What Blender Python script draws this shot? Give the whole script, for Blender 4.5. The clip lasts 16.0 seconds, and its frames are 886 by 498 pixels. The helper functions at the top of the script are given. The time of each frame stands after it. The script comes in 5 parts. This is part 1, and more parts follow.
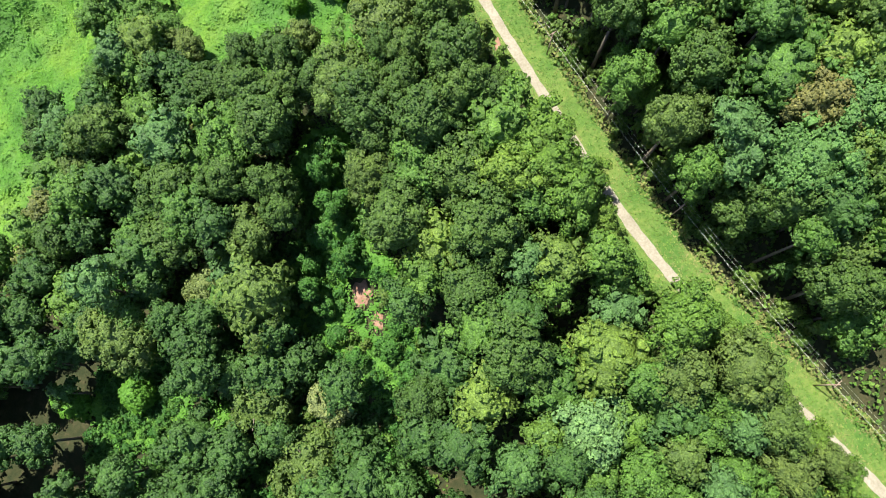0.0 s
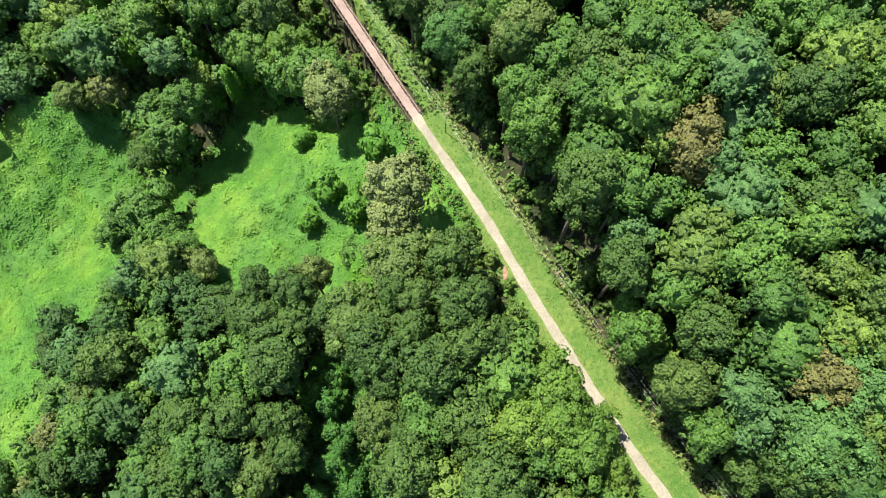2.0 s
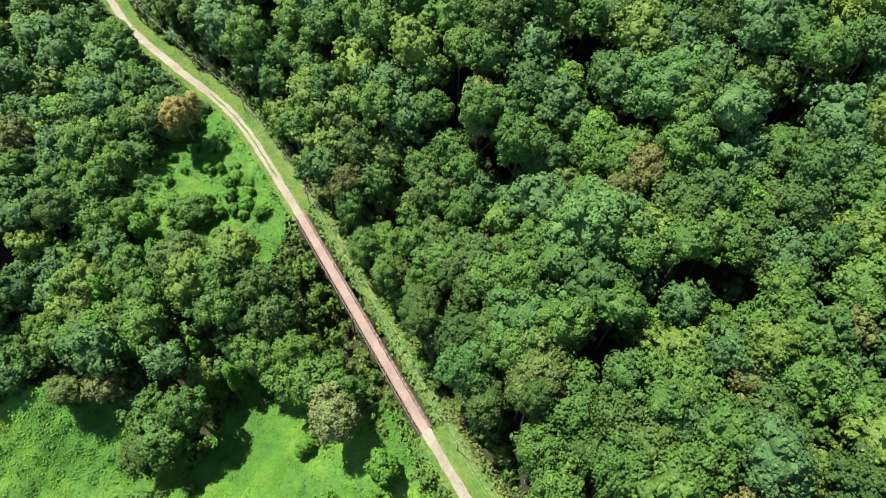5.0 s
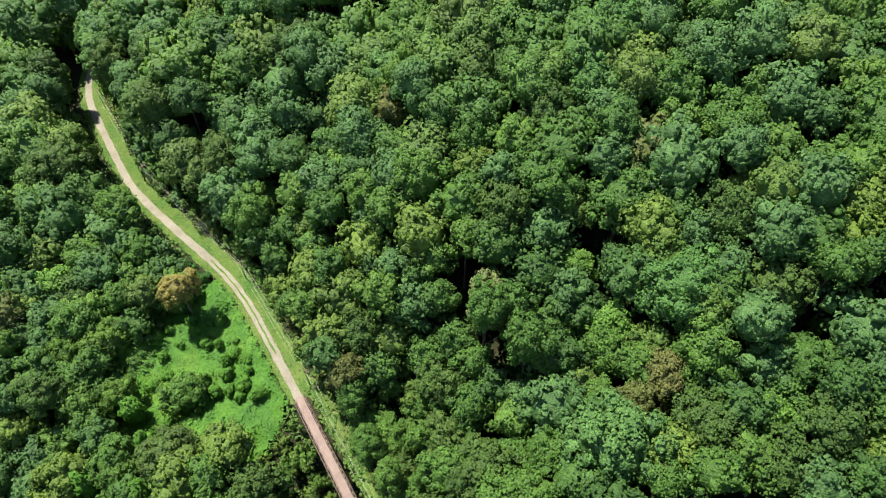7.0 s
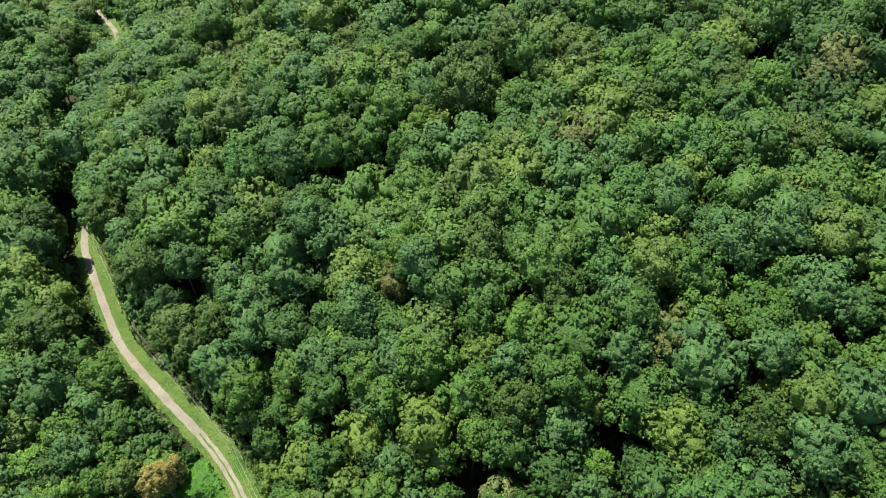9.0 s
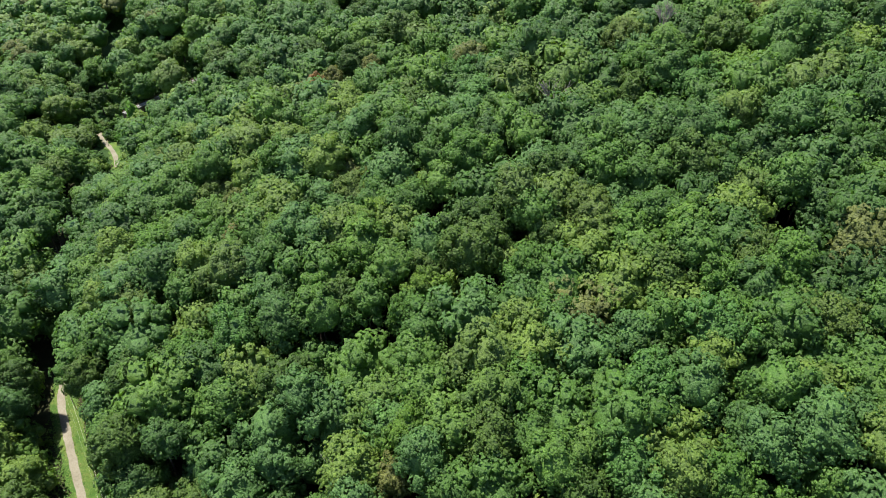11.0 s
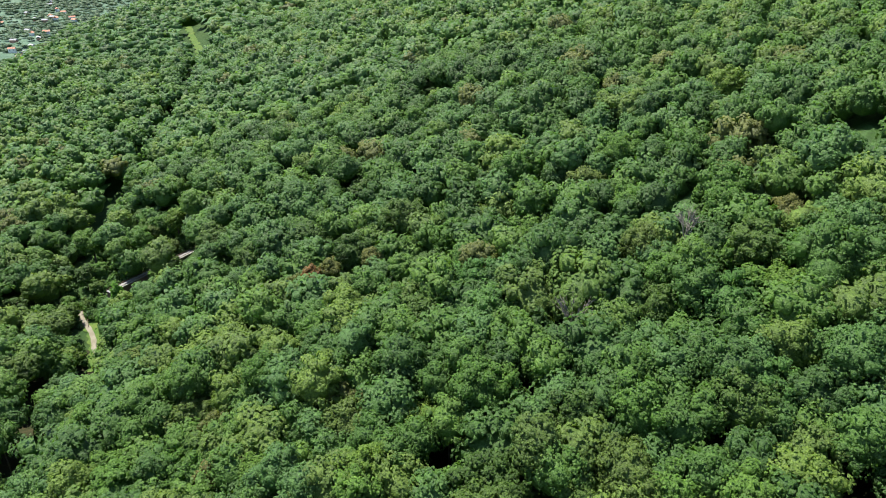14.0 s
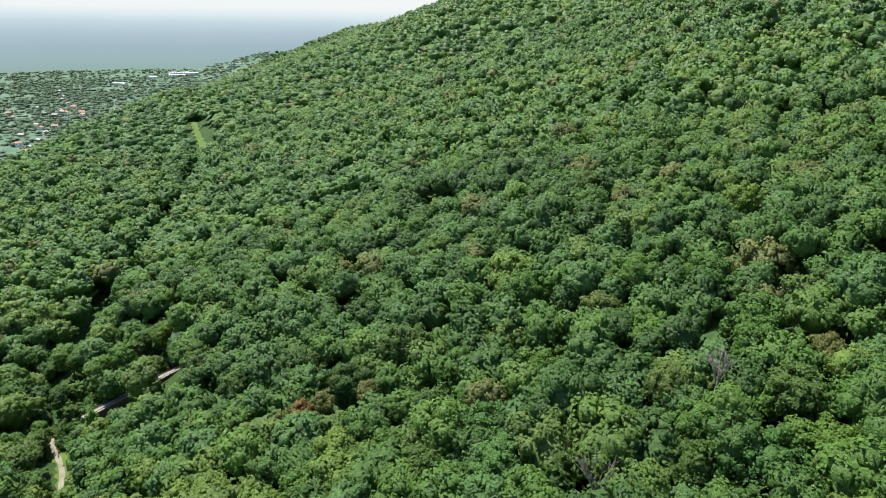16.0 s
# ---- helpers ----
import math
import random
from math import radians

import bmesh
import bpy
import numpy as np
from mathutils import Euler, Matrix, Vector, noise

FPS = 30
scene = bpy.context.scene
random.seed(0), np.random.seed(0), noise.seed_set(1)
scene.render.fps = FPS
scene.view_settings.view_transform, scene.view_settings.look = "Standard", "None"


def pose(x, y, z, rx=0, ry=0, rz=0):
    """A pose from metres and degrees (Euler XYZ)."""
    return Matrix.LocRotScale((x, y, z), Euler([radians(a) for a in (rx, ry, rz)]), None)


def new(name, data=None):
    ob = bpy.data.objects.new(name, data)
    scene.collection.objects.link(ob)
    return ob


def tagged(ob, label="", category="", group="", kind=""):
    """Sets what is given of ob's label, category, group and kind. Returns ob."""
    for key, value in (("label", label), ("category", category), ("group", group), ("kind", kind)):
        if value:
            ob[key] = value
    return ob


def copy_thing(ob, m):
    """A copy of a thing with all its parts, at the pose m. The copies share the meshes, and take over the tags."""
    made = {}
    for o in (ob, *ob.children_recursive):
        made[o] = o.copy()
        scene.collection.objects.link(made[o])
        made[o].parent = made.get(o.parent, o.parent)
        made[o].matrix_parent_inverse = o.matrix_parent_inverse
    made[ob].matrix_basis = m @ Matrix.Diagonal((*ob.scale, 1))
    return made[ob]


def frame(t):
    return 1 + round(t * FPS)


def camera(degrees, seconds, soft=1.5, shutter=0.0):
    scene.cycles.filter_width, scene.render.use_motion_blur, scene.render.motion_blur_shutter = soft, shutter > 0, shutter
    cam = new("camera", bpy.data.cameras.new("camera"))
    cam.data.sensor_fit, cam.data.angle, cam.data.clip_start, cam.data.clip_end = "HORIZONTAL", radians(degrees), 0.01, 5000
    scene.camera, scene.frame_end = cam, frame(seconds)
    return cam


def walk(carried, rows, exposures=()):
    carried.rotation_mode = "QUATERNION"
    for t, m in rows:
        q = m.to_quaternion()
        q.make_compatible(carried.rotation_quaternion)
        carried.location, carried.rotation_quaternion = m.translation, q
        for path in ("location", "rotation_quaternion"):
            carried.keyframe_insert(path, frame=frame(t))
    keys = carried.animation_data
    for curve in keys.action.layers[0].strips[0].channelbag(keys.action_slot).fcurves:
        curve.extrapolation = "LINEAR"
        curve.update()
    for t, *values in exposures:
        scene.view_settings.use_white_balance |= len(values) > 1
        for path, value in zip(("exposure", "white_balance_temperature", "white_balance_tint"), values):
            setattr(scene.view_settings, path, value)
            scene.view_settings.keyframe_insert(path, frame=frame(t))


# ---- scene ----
cam = camera(68.2, 16.0, 1.0)
# the flight: a straight climb along the trail, tilting up towards the horizon
METRES, EYE, TILT, LEAN, TURN = 240.0, 138.0, -77.4, 0.0, 0.0
ROWS = [
    (0.0, 0.0, 0.0, 0.0, 0.0, 0.0, -0.0),
    (0.5, -0.0021, -0.0034, 0.0354, -0.0, 1.72, -0.04),
    (1.0, -0.0041, -0.0071, 0.0709, 0.02, 3.45, -0.06),
    (1.5, -0.0062, -0.0105, 0.106, 0.02, 5.29, -0.11),
    (2.0, -0.0083, -0.0143, 0.1418, 0.02, 7.05, -0.13),
    (2.5, -0.0104, -0.0176, 0.1764, -0.04, 8.89, -0.15),
    (3.0, -0.0123, -0.0189, 0.2099, -0.05, 10.74, -0.18),
    (3.5, -0.0143, -0.0187, 0.2439, -0.08, 12.56, -0.2),
    (4.0, -0.0159, -0.0183, 0.2777, -0.01, 14.35, -0.19),
    (4.5, -0.018, -0.0208, 0.3105, 0.04, 16.13, -0.19),
    (7.0, -0.0274, -0.0399, 0.4604, 0.04, 25.23, -0.21),
    (7.5, -0.0295, -0.044, 0.4895, 0.02, 27.01, -0.24),
    (8.0, -0.0312, -0.0481, 0.5191, -0.0, 28.76, -0.28),
    (8.5, -0.033, -0.0518, 0.5489, -0.04, 30.6, -0.34),
    (9.0, -0.0353, -0.0552, 0.5789, -0.1, 32.45, -0.37),
    (11.5, -0.045, -0.0736, 0.7256, -0.32, 41.6, -0.46),
    (12.0, -0.0472, -0.0772, 0.7549, -0.35, 43.44, -0.45),
    (12.5, -0.049, -0.0807, 0.7847, -0.38, 45.24, -0.46),
    (13.0, -0.0509, -0.0842, 0.8147, -0.39, 47.04, -0.48),
    (13.5, -0.0526, -0.0881, 0.8454, -0.41, 48.77, -0.47),
    (14.0, -0.0549, -0.091, 0.8763, -0.45, 50.54, -0.49),
    (14.5, -0.057, -0.0943, 0.907, -0.46, 52.36, -0.51),
    (15.0, -0.059, -0.0961, 0.9366, -0.49, 54.23, -0.53),
    (15.5, -0.0609, -0.0979, 0.965, -0.49, 56.02, -0.5),
    (16.0, -0.0626, -0.1004, 0.9923, -0.5, 57.88, -0.51),
]
walk(cam, [(t, pose(0, 0, EYE, TILT, LEAN, TURN) @ pose(METRES * x, METRES * y, METRES * z, 90 + pitch, roll, yaw)) for t, x, y, z, yaw, pitch, roll in ROWS],
     [(0.0, 1.70), (3.0, 1.65), (7.0, 1.36), (9.0, 1.20), (11.5, 1.16), (13.5, 1.17), (16.0, 1.05)])

# ---- sky and sun ----
SUN_LEFT, SUN_UP = radians(50), radians(65)
sun_way = Vector((-math.sin(SUN_LEFT) * math.cos(SUN_UP), math.cos(SUN_LEFT) * math.cos(SUN_UP), math.sin(SUN_UP)))
world = bpy.data.worlds.new("sky")
scene.world = world
world.use_nodes = True
wn = world.node_tree.nodes
sky = wn.new("ShaderNodeTexSky")
sky.sky_type, sky.sun_disc = "NISHITA", False
sky.sun_elevation, sky.sun_rotation = SUN_UP, -SUN_LEFT
sky.air_density, sky.dust_density, sky.ozone_density = 1.0, 0.4, 1.0
wn["Background"].inputs["Strength"].default_value = 0.10
world.node_tree.links.new(sky.outputs["Color"], wn["Background"].inputs["Color"])
sun = new("sun", bpy.data.lights.new("sun", "SUN"))
sun.data.energy, sun.data.angle, sun.data.color = 5.0, radians(0.5), (1.0, 0.95, 0.86)
sun.rotation_mode = "QUATERNION"
sun.rotation_quaternion = sun_way.to_track_quat("Z", "Y")
sun.location = (-200, 300, 500)


# ---- materials ----
def material(name):
    m = bpy.data.materials.new(name)
    m.use_nodes = True
    return m, m.node_tree.nodes, m.node_tree.links


def ramp(nodes, stops):
    r = nodes.new("ShaderNodeValToRGB")
    while len(r.color_ramp.elements) < len(stops):
        r.color_ramp.elements.new(0.5)
    for e, (p, c) in zip(r.color_ramp.elements, stops):
        e.position, e.color = p, (*c, 1)
    return r


def noise_node(nodes, links, scale, detail=4, rough=0.6):
    tc = nodes.new("ShaderNodeNewGeometry")
    n = nodes.new("ShaderNodeTexNoise")
    n.inputs["Scale"].default_value, n.inputs["Detail"].default_value, n.inputs["Roughness"].default_value = scale, detail, rough
    links.new(tc.outputs["Position"], n.inputs["Vector"])
    return n


def mix(nodes, links, kind, fac, a, b):
    x = nodes.new("ShaderNodeMix")
    x.data_type, x.blend_type = "RGBA", kind
    for socket, v in ((x.inputs[0], fac), (x.inputs[6], a), (x.inputs[7], b)):
        if isinstance(v, (int, float)):
            socket.default_value = v
        elif isinstance(v, tuple):
            socket.default_value = (*v, 1)
        else:
            links.new(v, socket)
    return x.outputs[2]


def leaf_material(name, stops, source="random", gloss=0.30, through_light=0.40, tufts=0.62, vary=1.0):
    """Leaves: hue by tree (the object's own random number, or a stored tint), by leaf spray and by patch; shade is
    painted between tufts.
    """
    m, n, l = material(name)
    b = n["Principled BSDF"]
    if source == "tint":
        a = n.new("ShaderNodeAttribute")
        a.attribute_name = "tint"
        key = a.outputs["Fac"]
    else:
        key = n.new("ShaderNodeObjectInfo").outputs["Random"]
    r = ramp(n, stops)
    l.new(key, r.inputs["Fac"])
    isl = n.new("ShaderNodeNewGeometry").outputs["Random Per Island"]
    spray = ramp(n, [(0, (0.72, 0.75, 0.73)), (0.55, (1.0, 1.0, 1.0)), (1, (1.28, 1.24, 1.18))])
    l.new(isl, spray.inputs["Fac"])
    c = mix(n, l, "MULTIPLY", vary, r.outputs["Color"], spray.outputs["Color"])
    patch = noise_node(n, l, 0.35, 3)
    pr = ramp(n, [(0.3, (0.78, 0.8, 0.8)), (0.7, (1.2, 1.16, 1.05))])
    l.new(patch.outputs["Fac"], pr.inputs["Fac"])
    c = mix(n, l, "MULTIPLY", 1.0, c, pr.outputs["Color"])
    fine = noise_node(n, l, 4.5, 5, 0.7)
    fr = ramp(n, [(0.36, (0.70, 0.72, 0.70)), (0.64, (1.28, 1.26, 1.20))])
    l.new(fine.outputs["Fac"], fr.inputs["Fac"])
    c = mix(n, l, "MULTIPLY", vary, c, fr.outputs["Color"])
    bump = n.new("ShaderNodeBump")
    bump.inputs["Strength"].default_value, bump.inputs["Distance"].default_value = 0.7, 0.25
    l.new(fine.outputs["Fac"], bump.inputs["Height"])
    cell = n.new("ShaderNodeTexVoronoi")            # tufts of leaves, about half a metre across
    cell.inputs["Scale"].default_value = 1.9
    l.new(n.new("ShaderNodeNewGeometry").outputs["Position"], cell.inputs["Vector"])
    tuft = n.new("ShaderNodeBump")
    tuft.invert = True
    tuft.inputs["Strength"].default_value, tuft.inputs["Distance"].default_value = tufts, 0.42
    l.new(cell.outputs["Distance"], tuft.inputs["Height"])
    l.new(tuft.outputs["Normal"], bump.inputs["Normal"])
    # colour falls off towards each tuft's edge: painted shade of the gaps between tufts
    gap_shade = ramp(n, [(0.12, (1.26, 1.24, 1.18)), (0.72, (0.62, 0.66, 0.66))])
    l.new(cell.outputs["Distance"], gap_shade.inputs["Fac"])
    c = mix(n, l, "MULTIPLY", min(1.0, tufts * 1.2), c, gap_shade.outputs["Color"])
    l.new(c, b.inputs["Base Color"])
    l.new(bump.outputs["Normal"], b.inputs["Normal"])
    b.inputs["Roughness"].default_value = 0.48
    b.inputs["Specular IOR Level"].default_value = gloss
    tr = n.new("ShaderNodeBsdfTranslucent")
    warm = mix(n, l, "MULTIPLY", 1.0, c, (1.15, 1.25, 0.5))
    l.new(warm, tr.inputs["Color"])
    both = n.new("ShaderNodeMixShader")
    both.inputs[0].default_value = through_light
    l.new(b.outputs["BSDF"], both.inputs[1])
    l.new(tr.outputs["BSDF"], both.inputs[2])
    l.new(both.outputs["Shader"], n["Material Output"].inputs["Surface"])
    return m


def rough_material(name, scale, stops, bump=0.3, distance=0.1, rough=0.9, scale2=None, stops2=None):
    m, n, l = material(name)
    b = n["Principled BSDF"]
    no = noise_node(n, l, scale, 6, 0.65)
    r = ramp(n, stops)
    l.new(no.outputs["Fac"], r.inputs["Fac"])
    c = r.outputs["Color"]
    if scale2:
        n2 = noise_node(n, l, scale2, 4)
        r2 = ramp(n, stops2)
        l.new(n2.outputs["Fac"], r2.inputs["Fac"])
        c = mix(n, l, "MULTIPLY", 1.0, c, r2.outputs["Color"])
    bp = n.new("ShaderNodeBump")
    bp.inputs["Strength"].default_value, bp.inputs["Distance"].default_value = bump, distance
    l.new(no.outputs["Fac"], bp.inputs["Height"])
    l.new(c, b.inputs["Base Color"])
    l.new(bp.outputs["Normal"], b.inputs["Normal"])
    b.inputs["Roughness"].default_value = rough
    b.inputs["Specular IOR Level"].default_value = 0.5 if rough < 0.6 else 0.15
    return m


SPECIES = {
    "oak": [(0.0, (0.055, 0.116, 0.024)), (0.5, (0.070, 0.138, 0.028)), (1.0, (0.088, 0.158, 0.033))],
    "maple": [(0.0, (0.076, 0.170, 0.032)), (0.5, (0.092, 0.196, 0.035)), (1.0, (0.112, 0.220, 0.040))],
    "locust": [(0.0, (0.098, 0.196, 0.030)), (0.5, (0.117, 0.216, 0.033)), (1.0, (0.140, 0.232, 0.037))],
    "olive": [(0.0, (0.090, 0.156, 0.034)), (0.5, (0.108, 0.172, 0.040)), (1.0, (0.130, 0.188, 0.048))],
    "poplar": [(0.0, (0.074, 0.180, 0.042)), (0.5, (0.088, 0.200, 0.050)), (1.0, (0.104, 0.216, 0.060))],
    "russet": [(0.0, (0.136, 0.168, 0.048)), (0.5, (0.158, 0.172, 0.054)), (1.0, (0.184, 0.178, 0.062))],
    "sourwood": [(0.0, (0.170, 0.225, 0.075)), (0.5, (0.195, 0.245, 0.088)), (1.0, (0.215, 0.258, 0.105))],
    "ash": [(0.0, (0.300, 0.262, 0.080)), (1.0, (0.300, 0.262, 0.080))],
    "linden": [(0.0, (0.150, 0.275, 0.100)), (1.0, (0.150, 0.275, 0.100))],
    "lime": [(0.0, (0.140, 0.285, 0.050)), (0.5, (0.158, 0.305, 0.056)), (1.0, (0.178, 0.318, 0.064))],
    "orange": [(0.0, (0.210, 0.120, 0.044)), (1.0, (0.210, 0.120, 0.044))],
}
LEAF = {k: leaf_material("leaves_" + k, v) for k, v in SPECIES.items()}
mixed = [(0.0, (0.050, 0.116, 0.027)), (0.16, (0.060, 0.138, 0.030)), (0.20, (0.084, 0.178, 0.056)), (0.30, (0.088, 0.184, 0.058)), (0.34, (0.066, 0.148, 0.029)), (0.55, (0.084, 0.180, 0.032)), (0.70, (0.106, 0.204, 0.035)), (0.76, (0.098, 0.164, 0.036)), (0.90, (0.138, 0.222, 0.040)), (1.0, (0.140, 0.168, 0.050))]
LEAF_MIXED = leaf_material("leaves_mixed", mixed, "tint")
# slightly paler and bluer than the mixed leaves, with a little haze put in
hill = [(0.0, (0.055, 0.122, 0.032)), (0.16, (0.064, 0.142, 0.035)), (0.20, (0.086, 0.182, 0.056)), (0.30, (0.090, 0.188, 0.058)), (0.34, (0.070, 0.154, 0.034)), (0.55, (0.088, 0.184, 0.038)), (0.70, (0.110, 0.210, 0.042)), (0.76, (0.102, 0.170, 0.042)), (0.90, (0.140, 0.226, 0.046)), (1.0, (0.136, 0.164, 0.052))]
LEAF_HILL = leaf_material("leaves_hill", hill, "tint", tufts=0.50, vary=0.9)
# weaker leaf contrast far off stands in for haze
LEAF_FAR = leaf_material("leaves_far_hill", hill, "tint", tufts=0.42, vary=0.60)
# valley leaves paled towards blue-grey: haze is painted into the colour
LEAF_VALLEY_HAZED = leaf_material("leaves_valley_hazed", [(0.0, (0.092, 0.158, 0.086)), (0.5, (0.112, 0.182, 0.104)), (1.0, (0.138, 0.204, 0.120))], "tint", tufts=0.3, vary=0.45)
# vine leaves in a darker green: the gully's shade is put into the colour
VINE_SHADED = leaf_material("leaves_vine_shaded", [(0, (0.034, 0.112, 0.022)), (0.5, (0.052, 0.150, 0.028)), (1, (0.082, 0.190, 0.032))], "tint", 0.22, 0.35, 0.5, 0.8)
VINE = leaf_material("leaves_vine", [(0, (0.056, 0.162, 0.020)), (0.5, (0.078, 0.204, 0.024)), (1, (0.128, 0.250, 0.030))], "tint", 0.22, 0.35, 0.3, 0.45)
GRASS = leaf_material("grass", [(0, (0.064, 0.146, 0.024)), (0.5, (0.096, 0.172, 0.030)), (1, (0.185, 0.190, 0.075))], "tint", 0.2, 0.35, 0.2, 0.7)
BARK = rough_material("bark", 3.0, [(0.3, (0.07, 0.055, 0.042)), (0.7, (0.17, 0.14, 0.11))], 0.8, 0.05)
DEADWOOD = rough_material("dead_wood", 4.0, [(0.3, (0.15, 0.13, 0.11)), (0.7, (0.30, 0.27, 0.23))], 0.5, 0.03)
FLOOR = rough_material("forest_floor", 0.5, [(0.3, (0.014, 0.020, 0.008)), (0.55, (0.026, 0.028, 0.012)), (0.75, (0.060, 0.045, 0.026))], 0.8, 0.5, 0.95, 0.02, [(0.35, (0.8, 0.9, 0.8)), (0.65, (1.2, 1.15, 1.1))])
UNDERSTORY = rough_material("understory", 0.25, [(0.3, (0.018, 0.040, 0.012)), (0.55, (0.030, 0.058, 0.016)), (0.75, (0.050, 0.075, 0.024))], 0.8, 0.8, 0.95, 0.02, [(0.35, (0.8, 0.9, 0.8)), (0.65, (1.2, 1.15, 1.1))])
# field colours are lightened and blued to carry the haze
FIELDS_HAZED = rough_material("valley_fields_hazed", 0.012, [(0.3, (0.060, 0.106, 0.068)), (0.5, (0.082, 0.134, 0.088)), (0.7, (0.116, 0.164, 0.116))], 0.2, 0.5, 0.95, 0.06, [(0.35, (0.8, 0.85, 0.85)), (0.65, (1.15, 1.15, 1.15))])
TURF = rough_material("turf", 0.9, [(0.3, (0.044, 0.090, 0.017)), (0.55, (0.074, 0.122, 0.024)), (0.8, (0.145, 0.138, 0.054))], 0.6, 0.2, 0.9, 0.11, [(0.36, (0.60, 0.80, 0.66)), (0.5, (1.0, 1.0, 1.0)), (0.64, (1.28, 1.10, 1.15))])
GRAVEL = rough_material("gravel", 2.2, [(0.3, (0.148, 0.132, 0.097)), (0.5, (0.194, 0.177, 0.136)), (0.75, (0.242, 0.224, 0.181))], 0.3, 0.05, 0.95, 0.15, [(0.35, (0.85, 0.84, 0.8)), (0.65, (1.12, 1.12, 1.12))])
CLAY = rough_material("red_clay", 0.8, [(0.3, (0.125, 0.070, 0.044)), (0.55, (0.205, 0.120, 0.082)), (0.8, (0.29, 0.20, 0.15))], 0.7, 0.3)
DECK = rough_material("deck_boards", 1.3, [(0.3, (0.178, 0.128, 0.106)), (0.7, (0.235, 0.176, 0.148))], 0.3, 0.03, 0.8, 0.2, [(0.35, (0.85, 0.85, 0.85)), (0.65, (1.1, 1.1, 1.1))])
TIMBER = rough_material("creosote_timber", 2.5, [(0.3, (0.05, 0.038, 0.03)), (0.7, (0.13, 0.10, 0.08))], 0.5, 0.03)
RAIL_WOOD = rough_material("rail_wood", 3.0, [(0.3, (0.16, 0.11, 0.085)), (0.7, (0.28, 0.21, 0.16))], 0.4, 0.02)
STEEL = rough_material("weathered_steel", 2.0, [(0.3, (0.10, 0.06, 0.045)), (0.7, (0.20, 0.13, 0.10))], 0.3, 0.02, 0.7)
WIRE = rough_material("wire", 5.0, [(0.3, (0.34, 0.36, 0.28)), (0.7, (0.44, 0.46, 0.36))], 0.1, 0.01, 0.5)
TARMAC = rough_material("tarmac", 1.5, [(0.3, (0.20, 0.19, 0.175)), (0.7, (0.27, 0.26, 0.24))], 0.2, 0.03)
WHITE = rough_material("white_wall", 0.6, [(0.3, (0.72, 0.72, 0.70)), (0.7, (0.82, 0.82, 0.80))], 0.1, 0.02, 0.8)
BRICK = rough_material("brick_wall", 0.8, [(0.3, (0.32, 0.17, 0.12)), (0.7, (0.44, 0.27, 0.20))], 0.1, 0.02, 0.9)
ROOF_GREY = rough_material("grey_roof", 0.8, [(0.3, (0.24, 0.24, 0.25)), (0.7, (0.38, 0.38, 0.39))], 0.1, 0.02, 0.8)
ROOF_RED = rough_material("red_roof", 0.8, [(0.3, (0.36, 0.17, 0.11)), (0.7, (0.48, 0.26, 0.18))], 0.1, 0.02, 0.8)
PANE = rough_material("dark_pane", 0.8, [(0.3, (0.04, 0.05, 0.06)), (0.7, (0.07, 0.08, 0.09))], 0.0, 0.01, 0.15)

# ---- the lie of the land ----
TRAIL = [(170, -118), (105, -40), (87.5, -18.7), (48, 26), (22, 68.5), (7.5, 95), (-9, 121.7), (-26, 151.6), (-48, 186.3), (-67.4, 216.5), (-80, 231), (-95.4, 244.6), (-117, 265), (-129, 281.6), (-141, 300), (-150, 315), (-155, 331), (-160, 360), (-175, 420), (-199, 487), (-226, 526), (-250, 600), (-310, 900), (-405, 1266), (-549, 1618), (-860, 2477), (-1500, 4300)]


def smooth(a, b, x):
    t = np.clip((x - a) / (b - a), 0, 1)
    return t * t * (3 - 2 * t)


def spline(points, step):
    """Catmull-Rom through the points, about one sample each step."""
    p = np.array(points, float)
    p = np.vstack([2 * p[0] - p[1], p, 2 * p[-1] - p[-2]])
    out = []
    for i in range(1, len(p) - 2):
        n = max(2, int(np.linalg.norm(p[i + 1] - p[i]) / step))
        t = np.linspace(0, 1, n, endpoint=False)[:, None]
        a, b, c, d = p[i - 1], p[i], p[i + 1], p[i + 2]
        out.append(0.5 * (2 * b + (c - a) * t + (2 * a - 5 * b + 4 * c - d) * t * t + (3 * b - a - 3 * c + d) * t ** 3))
    return np.vstack(out + [p[-2:-1]])


LINE = spline(TRAIL, 2.5)
LINE_S = np.concatenate([[0], np.cumsum(np.linalg.norm(np.diff(LINE, axis=0), axis=1))])
LINE_T = np.gradient(LINE, axis=0)
LINE_T /= np.linalg.norm(LINE_T, axis=1)[:, None]
COARSE = np.arange(0, len(LINE), 3)


